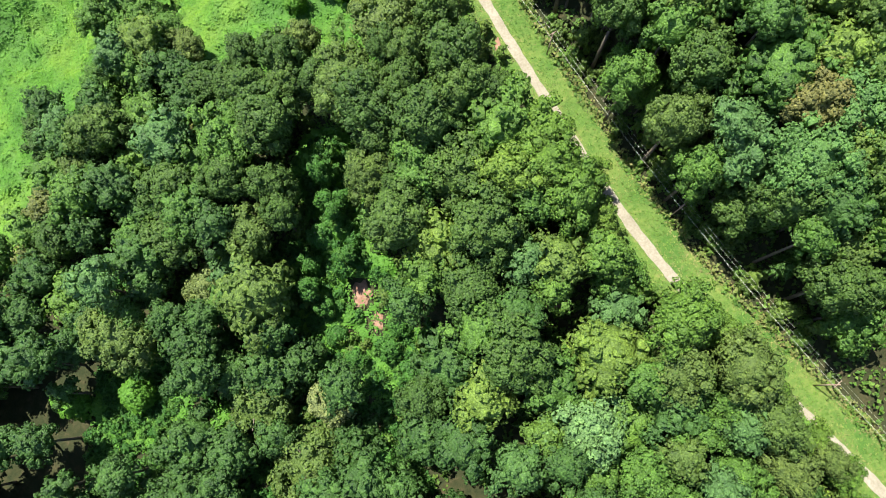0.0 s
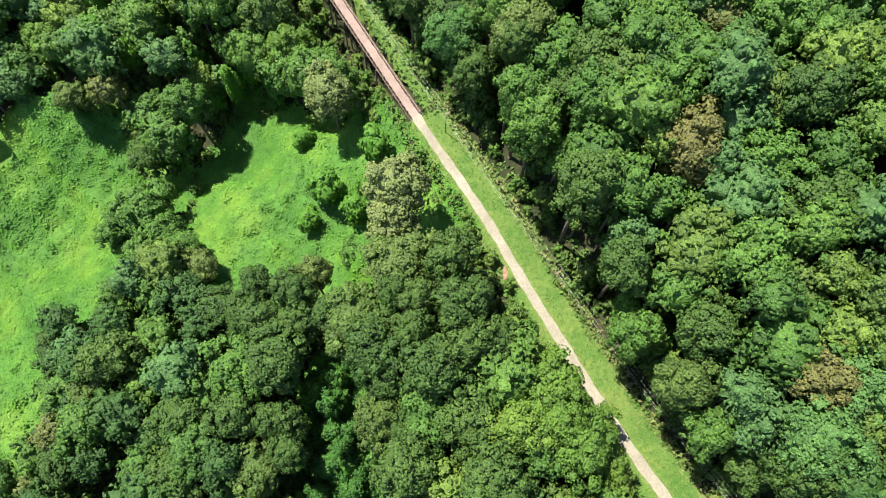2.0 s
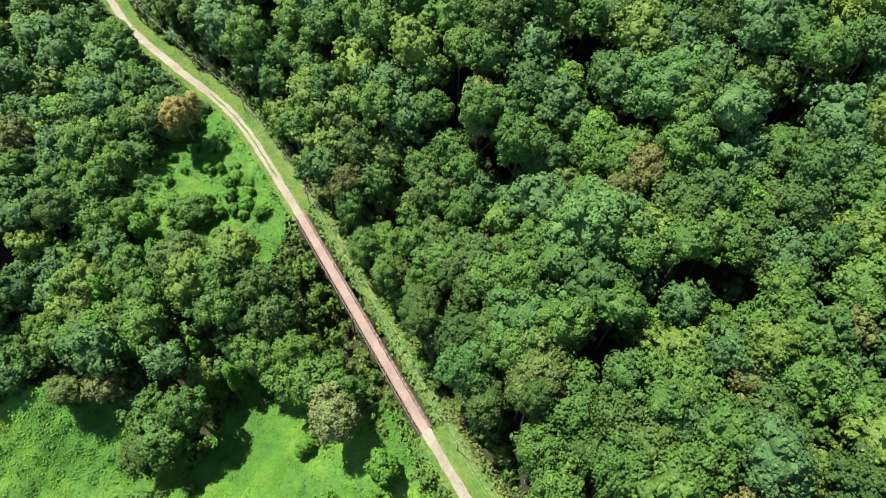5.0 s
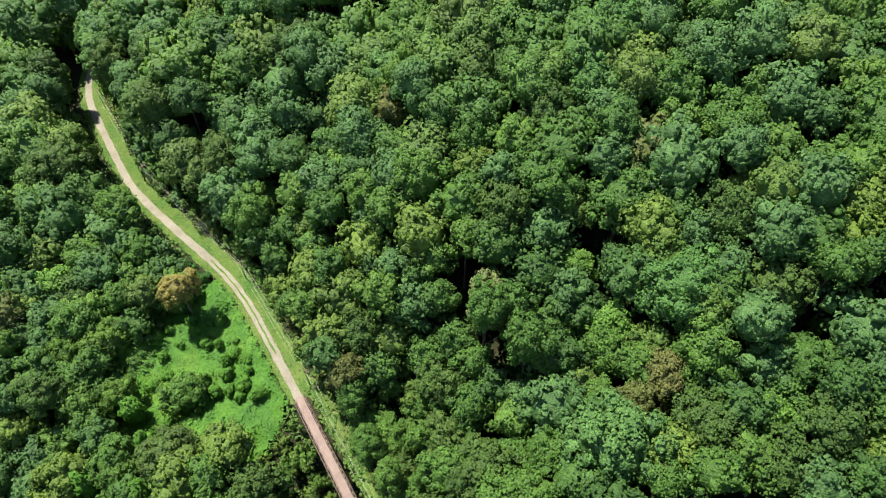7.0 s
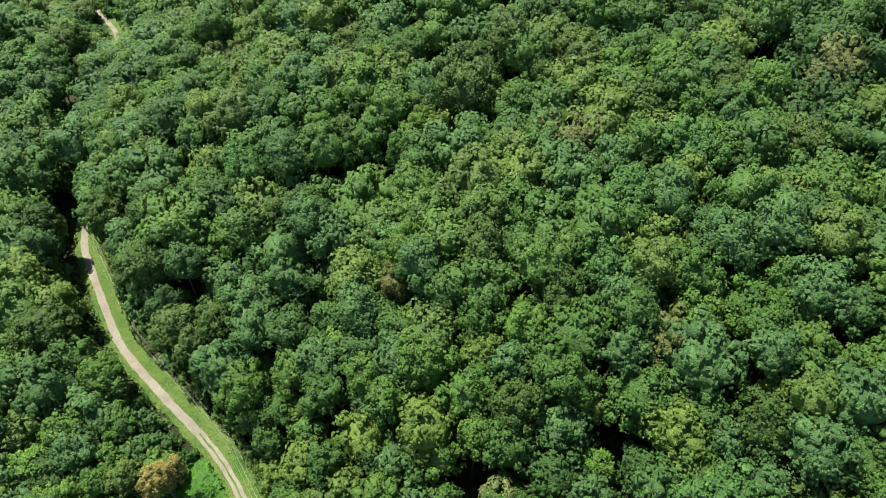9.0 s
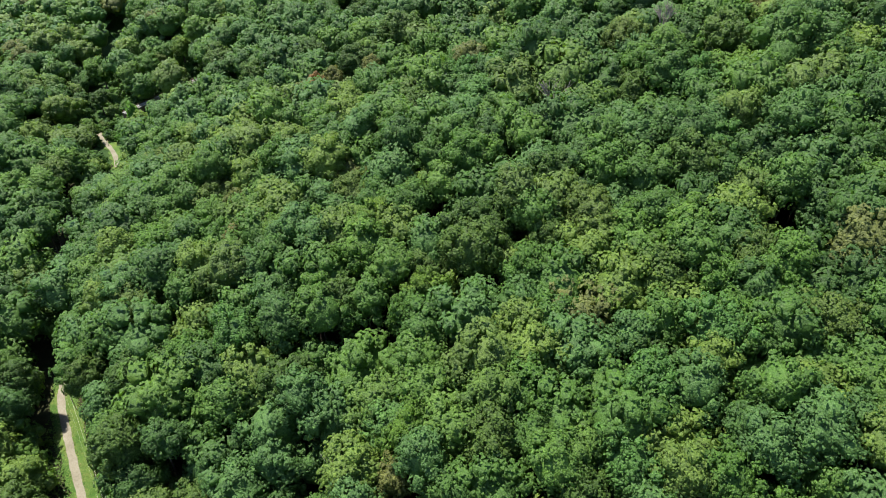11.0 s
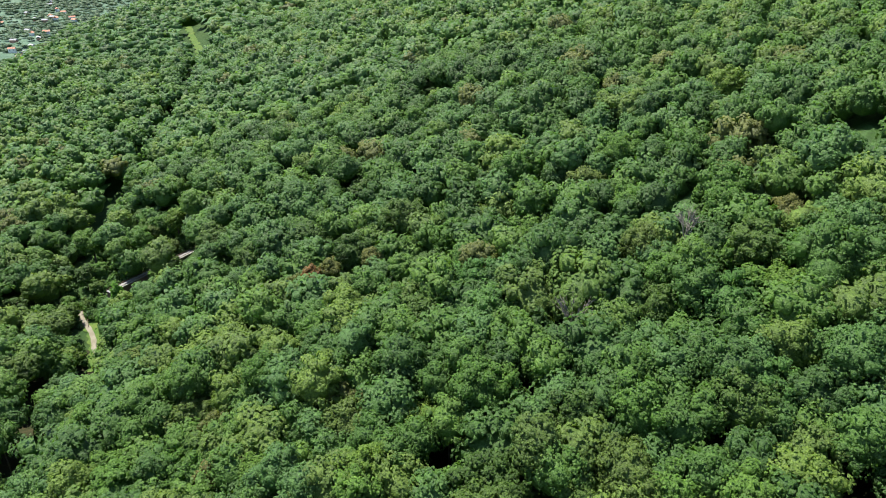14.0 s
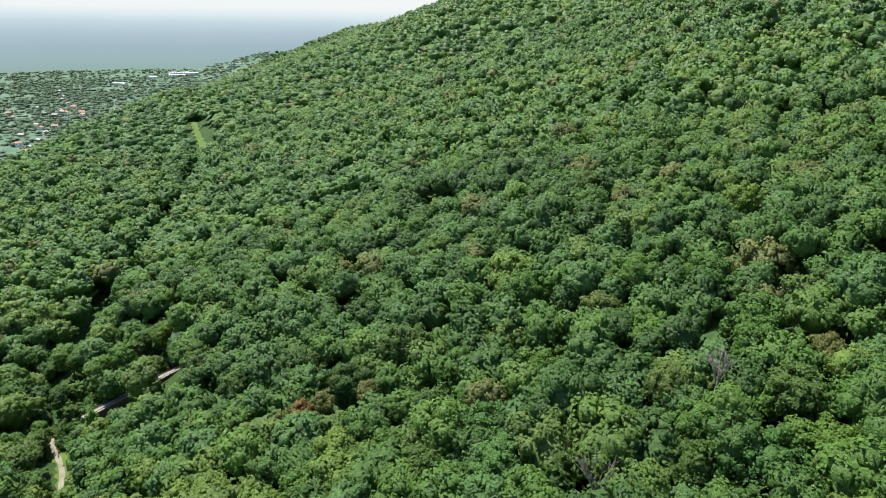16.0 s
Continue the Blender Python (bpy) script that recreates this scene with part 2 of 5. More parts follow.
def along(x, y):
    """How far along the trail a place lies, and how far to its right."""
    x, y = np.atleast_1d(np.asarray(x, float)), np.atleast_1d(np.asarray(y, float))
    s, d = np.empty(len(x)), np.empty(len(x))
    for k in range(0, len(x), 4000):
        px, py = x[k:k + 4000], y[k:k + 4000]
        i = COARSE[np.argmin((px[:, None] - LINE[COARSE, 0]) ** 2 + (py[:, None] - LINE[COARSE, 1]) ** 2, axis=1)]
        best, bi = np.full(len(px), 1e18), i.copy()
        for o in range(-3, 4):
            j = np.clip(i + o, 0, len(LINE) - 1)
            q = (px - LINE[j, 0]) ** 2 + (py - LINE[j, 1]) ** 2
            bi = np.where(q < best, j, bi)
            best = np.minimum(best, q)
        rx, ry = px - LINE[bi, 0], py - LINE[bi, 1]
        t = LINE_T[bi]
        s[k:k + 4000] = LINE_S[bi] + rx * t[:, 0] + ry * t[:, 1]
        d[k:k + 4000] = rx * t[:, 1] - ry * t[:, 0]
    return s, d


S_BRIDGE0, S_BRIDGE1 = (float(along([px], [py])[0][0]) for px, py in ((-9.3, 122.2), (-47.5, 185.6)))
S_MID = (S_BRIDGE0 + S_BRIDGE1) / 2


def valley(x, y, d):
    """How far a place lies over the edge of the wooded bench, from 0 on it to 1 on the valley floor."""
    return smooth(-60, 230, -453 - 0.14 * np.minimum(y, 1900) - 0.04 * np.maximum(y - 1900, 0) - x) * smooth(120, 260, -d + 0.25 * np.maximum(y - 1500, 0))


def height(x, y):
    """The ground: a level trail on a bench, a gully under the bridge, a hillside to the right, a valley to the left."""
    x, y = np.atleast_1d(np.asarray(x, float)), np.atleast_1d(np.asarray(y, float))
    s, d = along(x, y)
    a = np.maximum(-d - 4, 0)
    left_depth = 34 - 20 * smooth(S_BRIDGE1 - 10, S_BRIDGE1 + 50, s) - 12 * smooth(S_BRIDGE1 + 50, S_BRIDGE1 + 130, s)
    z = -left_depth * (1 - np.exp(-a / 80))
    far_side = valley(x, y, d)
    z = z * (1 - far_side) - 60 * far_side
    r = np.maximum(d - 18, 0)
    hill = 6.5 * smooth(11, 24, d) - 2.0 * smooth(7, 10, d) * (1 - smooth(10, 13, d)) + 0.31 * r + 0.00005 * r * r
    hill = np.where(hill > 240, 240 + 90 * np.tanh((hill - 240) / 90), hill)
    hill = hill - 0.35 * np.maximum(r - 1150, 0)
    hill = hill * (1 - 0.30 * smooth(1500, 3800, s))
    z = z + np.maximum(hill, -60)
    z = z - 75 * smooth(2300, 4200, s) * (1 - far_side) - 45 * smooth(1700, 3300, s) * (1 - smooth(300, 850, d)) * smooth(-60, 60, d) * (1 - far_side)
    z = z - 14 * np.cos(np.clip((s - S_MID) / 36.6, -1, 1) * math.pi / 2) ** 1.5 * (1 - 0.88 * smooth(1.7, 3.0, d) * (1 - smooth(9, 16, d))) * (1 - smooth(50, 130, d)) * (1 - smooth(120, 220, -d))
    z = z + (13.0 - z) * np.exp(-((x + 186) ** 2 + (y - 545) ** 2) / 1500.0) * smooth(6, 20, d)
    off = smooth(9, 40, np.abs(d)) * (1 - np.exp(-((x + 186) ** 2 + (y - 545) ** 2) / 1500.0))
    z = z + off * (1.6 * np.sin(x * 0.083 + 1.3) * np.cos(y * 0.071) + 0.9 * np.sin(x * 0.19 + y * 0.13) + 4 * smooth(100, 400, np.abs(d)) * np.sin(x * 0.017 + 2) * np.sin(y * 0.013))
    return z


def h1(x, y):
    return float(height([x], [y])[0])


# ---- mesh helpers ----
def mesh_of(name, verts, faces, mats=(), slots=None, tint=None, flat=True, normals=None):
    """A mesh from arrays of places and of quads (or triangles)."""
    me = bpy.data.meshes.new(name)
    verts, faces = np.asarray(verts, np.float32), np.asarray(faces, np.int32)
    k = faces.shape[1]
    me.vertices.add(len(verts))
    me.vertices.foreach_set("co", verts.ravel())
    me.loops.add(faces.size)
    me.loops.foreach_set("vertex_index", faces.ravel())
    me.polygons.add(len(faces))
    me.polygons.foreach_set("loop_start", np.arange(0, faces.size, k, dtype=np.int32))
    if slots is not None:
        me.polygons.foreach_set("material_index", np.asarray(slots, np.int32))
    me.update(calc_edges=True)
    me.polygons.foreach_set("use_smooth", np.full(len(faces), not flat))
    if tint is not None:
        at = me.attributes.new("tint", "FLOAT", "POINT")
        at.data.foreach_set("value", np.asarray(tint, np.float32))
    for m in mats:
        me.materials.append(m)
    if normals is not None:                        # foliage is shaded by the roundness of its clump
        me.polygons.foreach_set("use_smooth", np.full(len(faces), True))
        me.normals_split_custom_set_from_vertices(normals)
    return me


def part(name, bm, mat, parent=None, label="", smooth_faces=False):
    me = bpy.data.meshes.new(name)
    bm.to_mesh(me)
    bm.free()
    for f in me.polygons:
        f.use_smooth = smooth_faces
    me.materials.append(mat)
    ob = new(name, me)
    ob.parent = parent
    if label:
        tagged(ob, label)
    return ob


def thing(name, at, label, category, group="", yaw=0):
    ob = new(name)
    ob.matrix_basis = pose(*at, 0, 0, yaw)
    return tagged(ob, label, category, group)


def box(bm, lo, hi, m=None):
    lo, hi = Vector(lo), Vector(hi)
    r = bmesh.ops.create_cube(bm, size=1, matrix=Matrix.LocRotScale((lo + hi) / 2, None, hi - lo))
    if m is not None:
        bmesh.ops.transform(bm, matrix=m, verts=r["verts"])
    return r["verts"]


def beam(bm, a, b, w, t, up=(0, 0, 1)):
    """A squared timber from a to b, w wide and t thick."""
    a, b = Vector(a), Vector(b)
    y = (b - a).normalized()
    x = y.cross(Vector(up)).normalized()
    z = x.cross(y)
    m = Matrix((x, y, z)).transposed().to_4x4()
    m.translation = (a + b) / 2
    bmesh.ops.create_cube(bm, size=1, matrix=m @ Matrix.Diagonal((w, (b - a).length, t, 1)))


def limb(bm, a, b, r0, r1, sides=6):
    """A tapered round limb from a to b."""
    a, b = Vector(a), Vector(b)
    q = (b - a).to_track_quat("Z", "Y").to_matrix().to_4x4()
    q.translation = (a + b) / 2
    bmesh.ops.create_cone(bm, cap_ends=True, segments=sides, radius1=r0, radius2=r1, depth=(b - a).length, matrix=q)


# ---- ground, trail, verge ----
def graded(lo, a, b, hi, step, grow):
    """Grid lines that are step apart from a to b and wider and wider outside."""
    mid = list(np.arange(a, b + step / 2, step))
    w, v = [], b
    g = step
    while v < hi:
        g *= grow
        v += g
        w.append(min(v, hi))
    u, v, g = [], a, step
    while v > lo:
        g *= grow
        v -= g
        u.append(max(v, lo))
    return np.array(u[::-1] + mid + w)


def sheet(xs, ys):
    gx, gy = np.meshgrid(xs, ys)
    n, m = len(xs), len(ys)
    i = (np.arange(m - 1)[:, None] * n + np.arange(n - 1)[None, :]).ravel()
    return gx.ravel(), gy.ravel(), np.stack([i, i + 1, i + n + 1, i + n], 1)


gx, gy, gf = sheet(graded(-4700, -160, 110, 4700, 3.5, 1.05), graded(-4700, -70, 350, 4700, 3.5, 1.045))
gm = (gx[gf[:, 0]], gy[gf[:, 0]])
ground = new("ground", mesh_of("ground", np.stack([gx, gy, height(gx, gy)], 1), gf, [FLOOR, FIELDS_HAZED, UNDERSTORY], np.where(valley(*gm, along(*gm)[1]) > 0.6, 1, np.where(gm[1] > 480, 2, 0)), flat=False))
tagged(ground, "dark brown forest floor falling into a wooded valley", "ground", kind="structure")


def ribbon(s0, s1, d0, d1, lift, step=2.0, wave=0.0, across=1):
    """A strip that follows the trail from s0 to s1, between two distances to its right."""
    s = np.arange(s0, s1, step)
    c = np.stack([np.interp(s, LINE_S, LINE[:, 0]), np.interp(s, LINE_S, LINE[:, 1])], 1)
    t = np.stack([np.interp(s, LINE_S, LINE_T[:, 0]), np.interp(s, LINE_S, LINE_T[:, 1])], 1)
    nrm = np.stack([t[:, 1], -t[:, 0]], 1)
    rows = []
    for k in range(across + 1):
        u = d0 + (d1 - d0) * k / across
        edge = 1 if k in (0, across) else 0
        ww = wave * edge * (np.sin(s * 0.9 + k) + 0.7 * np.sin(s * 0.37 + 2 * k) + 0.5 * np.sin(s * 2.3))
        p = c + nrm * (u + ww)[:, None]
        rows.append(np.column_stack([p, height(p[:, 0], p[:, 1]) + lift]))
    n = len(s)
    v = np.stack(rows, 1).reshape(-1, 3)
    k = across + 1
    i = (np.arange(n - 1)[:, None] * k + np.arange(across)[None, :]).ravel()
    return v, np.stack([i, i + 1, i + k + 1, i + k], 1)


def strips(name, parts_, mat, label, category):
    vs, fs, n = [], [], 0
    for v, f in parts_:
        vs.append(v)
        fs.append(f + n)
        n += len(v)
    ob = new(name, mesh_of(name, np.vstack(vs), np.vstack(fs), [mat], flat=False))
    return tagged(ob, label, category, kind="structure")


S_END = float(along([-157], [345])[0][0])
strips("verge", [ribbon(20, S_BRIDGE0 + 1, -4.5, 8.5, 0.10, 2, 0.5, 7), ribbon(S_BRIDGE1 - 1, S_END + 8, -3.4, 5.4, 0.10, 2, 0.5, 7), ribbon(S_BRIDGE0 + 1, S_BRIDGE1 - 1, 2.7, 7.6, 0.12, 2, 0.5, 4), ribbon(float(along([-190], [464])[0][0]), float(along([-228], [530])[0][0]), -2.5, 5.0, 0.4, 2, 0.6, 5)], TURF, "bright green mown grass verge beside the gravel trail", "verge")
strips("trail", [ribbon(20, S_BRIDGE0 + 0.6, -1.18, 1.18, 0.16, 1.0, 0.09, 2), ribbon(S_BRIDGE1 - 0.6, S_BRIDGE1 + 17, -1.18, 1.18, 0.13, 1.0, 0.08, 2),
                 ribbon(S_BRIDGE1 + 14, S_END, -1.3, -0.25, 0.16, 1.0, 0.09, 1), ribbon(S_BRIDGE1 + 14, S_END, 0.25, 1.3, 0.16, 1.0, 0.09, 1),
                 ribbon(S_BRIDGE1 + 60, S_END, -1.1, 1.1, 0.14, 1.0, 0.07, 1),
                 ribbon(float(along([-195], [480])[0][0]), float(along([-224], [522])[0][0]), -1.3, 1.3, 0.46, 1.0, 0.1, 2)], GRAVEL, "pale crushed gravel trail with worn wheel tracks", "trail")

# ---- trees ----
rng = np.random.default_rng(7)


def ball(level):
    """A round lump of quads: 6, 24 or 96 of them."""
    bm = bmesh.new()
    bmesh.ops.create_cube(bm, size=1)
    for _ in range(level):
        bmesh.ops.subdivide_edges(bm, edges=bm.edges[:], cuts=1, use_grid_fill=True)
    bm.verts.index_update()
    v = np.array([p.co.normalized()[:] for p in bm.verts])
    f = np.array([[p.index for p in q.verts] for q in bm.faces])
    bm.free()
    return v, f


BALLS = [ball(0), ball(1), ball(2)]


def crown_shape(seed, lumps, sprays, leaf, level, tall=0.8, spread=0.62, loose=0.35, low=-0.6, dome=0.3, sides=3, core=None):
    """A crown about 1 wide on each side and with its top at 1 * tall: lumps of foliage with tufts of leaves all over them.
    Gives places, triangles and normals; the whole crown has one material."""
    g = np.random.default_rng(seed)
    u = g.normal(size=(lumps * 8, 3))
    u /= np.linalg.norm(u, axis=1)[:, None]
    u = u[u[:, 2] > low]
    chosen = [np.array([0, 0, 1.0])]
    for w in u:                                    # spread the lumps
        if len(chosen) >= lumps:
            break
        if min(np.linalg.norm(w - c) for c in chosen) > 1.75 / math.sqrt(lumps):
            chosen.append(w)
    dirs = np.array(chosen)
    rad = (0.21 + 0.30 * g.beta(1.3, 1.6, len(dirs))) * (14 / max(lumps, 5)) ** 0.34
    cen = dirs * np.array([1, 1, tall]) * (spread * g.uniform(0.80, 1.16, len(dirs)))[:, None]
    az = np.arctan2(dirs[:, 1], dirs[:, 0])        # limbs reach out unevenly
    ph = g.uniform(0, 6.283, 3)
    cen[:, :2] *= (1 + 0.20 * np.sin(2 * az + ph[0]) + 0.14 * np.sin(3 * az + ph[1]))[:, None]
    cen[:, 2] += 0.10 * np.sin(az + ph[2]) * np.hypot(cen[:, 0], cen[:, 1])
    bv, bf = BALLS[level]
    vs, fs, ns, n = [], [], [], 0
    hull = 0.62 if lumps < 12 else 0.70
    hv, hf = BALLS[1 if lumps > 11 or core else 0]
    hull = core or hull
    vs.append(hv * np.array([hull, hull, hull * 0.95]))
    ns.append(hv)
    fs.append(hf)
    n += len(hv)
    for c, u_, r in zip(cen, dirs, rad):
        wob = 1 + g.normal(0, 0.10, (len(bv), 1))
        vs.append(c + bv * wob * r * 0.78 * np.array([1, 1, 0.85]))
        ns.append(bv + (0.2 + dome) * u_)
        fs.append(bf + n)
        n += len(bv)
    dirs = np.vstack([dirs, [[0, 0, 0.3]]])         # the core counts as one more lump, so that it is leafed over too
    cen, rad = np.vstack([cen, [[0, 0, 0]]]), np.append(rad, hull)
    weight = rad ** 2
    weight[-1] *= 0.7
    m = sprays * 3 + 30
    pick = g.choice(len(cen), m, p=weight / weight.sum())
    w = g.normal(size=(m, 3))
    w[:, 2] += 0.35
    w += dirs[pick] * 0.7
    w /= np.linalg.norm(w, axis=1)[:, None]
    p = cen[pick] + w * rad[pick][:, None] * g.uniform(0.86, 1.12, (m, 1)) * np.array([1, 1, 0.9])
    inside = p[:, 2] < low
    for c, r in zip(cen, rad):
        inside |= np.linalg.norm((p - c) / np.array([1, 1, 0.9]), axis=1) < r * 0.8
    p, w, pick = p[~inside][:sprays], w[~inside][:sprays], pick[~inside][:sprays]
    k = len(p)
    nrm = w + g.normal(0, loose, (k, 3)) + np.array([0, 0, 0.35])
    nrm /= np.linalg.norm(nrm, axis=1)[:, None]
    t = np.cross(nrm, g.normal(size=(k, 3)))
    t /= np.linalg.norm(t, axis=1)[:, None]
    b = np.cross(nrm, t)
    size = (leaf * g.uniform(0.65, 1.35, k))[:, None]
    spin = g.uniform(0, 6.283, k)[:, None]
    ring, lean = [], []                            # a tuft: a small dome of leaves on a base of three or four corners
    for j in range(sides):
        q = spin + 6.283 * j / sides
        out = t * np.cos(q) + b * np.sin(q)
        ring.append(p + out * size - nrm * size * 0.28)
        lean.append(0.85 * out + 0.6 * nrm)
    v_ = np.stack([p + nrm * size * 0.42] + ring, 1)
    n_ = np.stack([nrm + 0.0 * p] + lean, 1) + (0.25 * w + dome * dirs[pick])[:, None, :]
    vs.append(v_.reshape(-1, 3))
    ns.append(n_.reshape(-1, 3))
    base = np.arange(k)[:, None] * (sides + 1) + n
    tufts = np.vstack([np.hstack([base, base + 1 + j, base + 1 + (j + 1) % sides]) for j in range(sides)])
    solid = np.vstack(fs)
    solid = np.vstack([solid[:, [0, 1, 2]], solid[:, [0, 2, 3]]])
    nn = np.vstack(ns)
    return np.vstack(vs), np.vstack([solid, tufts]), nn / np.linalg.norm(nn, axis=1)[:, None]


# Trees near the trail, one by one: x, y, height of the crown's top, its radius.
OAKS_LEFT = [(-16, 58, 21, 6.8), (-3, 54, 25, 7.2), (-9.5, 35.6, 17, 6.8), (8.7, 33.5, 21, 7.6), (6, 22, 14, 7.2), (-38, 58, 16, 7), (-60.4, 45, 5, 6.8), (-61.8, 34.6, 1, 6.5), (-101, 64, -12, 6), (-91.6, 36, -5.5, 6.5), (-4, -0.5, 2.5, 5.8), (14.6, 8, 18, 8), (-0.3, 77.8, 25.4, 5.6), (-86, 121.6, -12, 6.2), (-49, 150, 13.5, 6.6), (-54, 158, 16, 6.4), (-133.5, 259, 27, 7), (-157, 308, 27, 6.5), (-119, 217.6, 12.6, 6.2), (-116, 183, 14, 6), (-80, 60, 3, 6), (-48, 46, 9, 5.5), (-28, 68, 12, 5.5)]
MAPLES_LEFT = [(-78, 96, -9, 5.5), (-91, 97, -11, 5), (-80, 88, -7, 5.5), (-70, 90, -6, 4.5), (50, -7, 12, 5.5), (40, -15, 9, 6), (57, -15, 11, 5), (47, -22, 9, 6), (-83, 102, -6, 7.4), (-71.4, 129, 3, 5.6), (-62, 153, 16, 6), (-98, 197.5, 1, 5), (-80, 187, 6.4, 6), (-114.7, 205.7, 14.3, 6.5), (-112.8, 246.7, 19.4, 6), (35.8, 23.7, 12, 4.6), (-104, 232, 14, 5.5), (-72, 17, -3, 5), (-25, 89.4, -6, 3.8), (-95, 168, 6, 5.5)]
OLIVES_LEFT = [(-15.5, 45.5, 14.6, 5.4), (-42.6, 35, 4.4, 5.6), (-86, 53, -4.5, 5.4), (-72.5, 13, 0, 7.5), (-42.7, -2, -8.7, 8.8), (-29.5, -15.4, -9, 8.5), (44.4, 5, 20, 6.2), (55.7, 5, 24, 5.6), (62, -5, 19, 5), (-64, 84.5, -4.6, 4.2), (-108, 136, -7, 4.6), (-76, 166.5, 16.7, 6.4), (66, -14, 13, 4.5)]
LOCUSTS_LEFT = [(20, 51, 23, 6.6), (25.5, 38.5, 23, 6.6), (29, 43.5, 16, 4.6), (31.5, 36, 14, 4.4), (13, 43, 23, 6.4), (21, 44, 24, 5.6), (45, 14, 25, 6.2), (-119, 154, -3.4, 5), (53, 12, 17, 4.2)]
SOURWOODS_LEFT = [(-12.4, 96, 24, 6.6), (-13.7, 88.3, 18.4, 6.2), (-55, 24.5, -6.5, 4.6), (-25, -2, -7.8, 4.6), (-30.5, 123.6, 17.5, 6.2)]
OAKS_RIGHT = [(58.8, 35.8, 20.6, 6), (62.6, 34.3, 34, 6), (71.8, 19.6, 29.6, 6), (48.7, 60.4, 35.4, 6.4), (34, 73, 35, 6), (26, 87, 42, 6.4), (5, 124, 25.4, 5.6), (30.7, 115, 41, 6), (69.7, 102, 50, 6.4), (67.5, 80.4, 46.6, 6.4), (57, 111, 45, 6), (-10.6, 148.8, 21.6, 5.2), (73, 159, 53, 7), (62, 153, 48, 6.4), (49, 161.6, 48.6, 6.4), (-29, 194.6, 28.8, 6), (83, 60, 48, 6.5), (78, 38, 43, 6.5)]
MAPLES_RIGHT = [(36.5, 60.6, 26.5, 5.2), (49, 42, 27, 5), (56.8, 73, 44, 7.4), (17, 102.6, 38, 6.4), (41.5, 105, 46, 6), (60.6, 90.7, 44, 6.4), (39, 139, 34, 5.6), (52, 136, 37.7, 4.6), (62, 134, 43, 5.6), (11, 160, 27, 5.8), (32.8, 182.6, 39.7, 5), (-13, 179, 14, 4), (-25.6, 167.4, 18, 4.6), (44, 122, 43, 6.8), (65, 121.8, 49, 6.4), (29.6, 105, 43.7, 5.8), (14.7, 110, 36.8, 5.6), (-11.5, 189, 26, 5), (81, 140, 52, 6.5)]
POPLARS_RIGHT = [(30, 158, 48, 9.2), (15, 140.5, 36.5, 8.0), (0.8, 131, 28.5, 6.6), (48.5, 191, 59, 8.6), (72, 48, 41, 6.5), (64, 40, 39, 7.0), (86, 27, 38, 6)]
ODD_RIGHT = [(44, 50.5, 31.6, 5.6), (65.7, 50, 40.4, 5.4), (45.5, 94.5, 45.5, 5.8), (-32, 185, 24, 5), (4.2, 195, 43, 5.2), (42.7, 173, 46, 5), (36, 168, 43, 3.6)]
OAKS_AHEAD = [(-126, 302, 36, 6), (-106, 295, 44, 6.5), (-78, 259, 32.5, 6), (20.8, 242, 65, 6.4), (60, 206, 65, 6.5), (68, 189, 59, 6.5), (-15.5, 317, 68, 6.5), (22, 320, 80.6, 6.5), (25.5, 347, 87, 7), (60, 389, 98, 7), (35, 306, 77, 6.5)]
MAPLES_AHEAD = [(-63.5, 232, 35, 5.6), (-46, 252, 29, 5.4), (-29, 231, 45, 6), (-36, 216, 24, 5), (-12.3, 193, 22, 5), (3.5, 189.5, 49, 4.6), (13, 183, 45.7, 5.2), (51, 176.5, 53.5, 6.4), (2, 238, 58.7, 6), (22, 221, 57.8, 6), (53.6, 233, 67.5, 6.4), (67.7, 167.4, 47.5, 6), (87, 217, 69.7, 6.4), (-128, 365, 44, 7), (-82, 392, 64, 7), (89, 390, 104, 7), (-55, 430, 70, 7), (-10.7, 459, 89.5, 7)]

# trees of the slope ahead, kind by kind
OAKS_SLOPE = [(2, 329, 80, 9.5), (71, 342, 97, 9), (51, 299, 84, 8.5), (-43, 309, 64, 8), (44, 274, 73, 8), (-55, 285, 55, 7.5), (-100, 300, 42, 7.5), (95, 405, 115, 8.5), (-22, 404, 84, 8), (-1, 319, 80, 8.5), (-101, 274, 42, 8), (2, 258, 67, 7.5), (-57, 531, 80, 9.5), (-31, 481, 90, 9.5), (-79, 493, 72, 9), (-55, 469, 77, 8.5), (-109, 490, 61, 8.5), (-139, 520, 57, 9), (8.5, 217, 55, 6.5), (-18, 439, 84, 8)]
MAPLES_SLOPE = [(60, 313, 91, 8.5), (14, 308, 77, 7), (66, 282, 83, 8), (11, 270, 70, 8), (-80, 285, 44, 7), (-3, 358, 88, 8), (64, 401, 105, 8), (-146, 387, 44, 7.5), (68, 490, 121, 9), (96, 439, 123, 9), (-105, 473, 56, 8), (-75, 388, 70, 7.5), (42, 345, 93, 9), (3, 360, 86, 7), (-94, 354, 54, 8), (-117, 352, 49, 8), (45, 319, 85, 8), (93, 476, 125, 9), (63, 449, 111, 8.5), (-36, 326, 74, 8), (64, 295, 86, 6.5), (80, 294, 92, 7.5)]
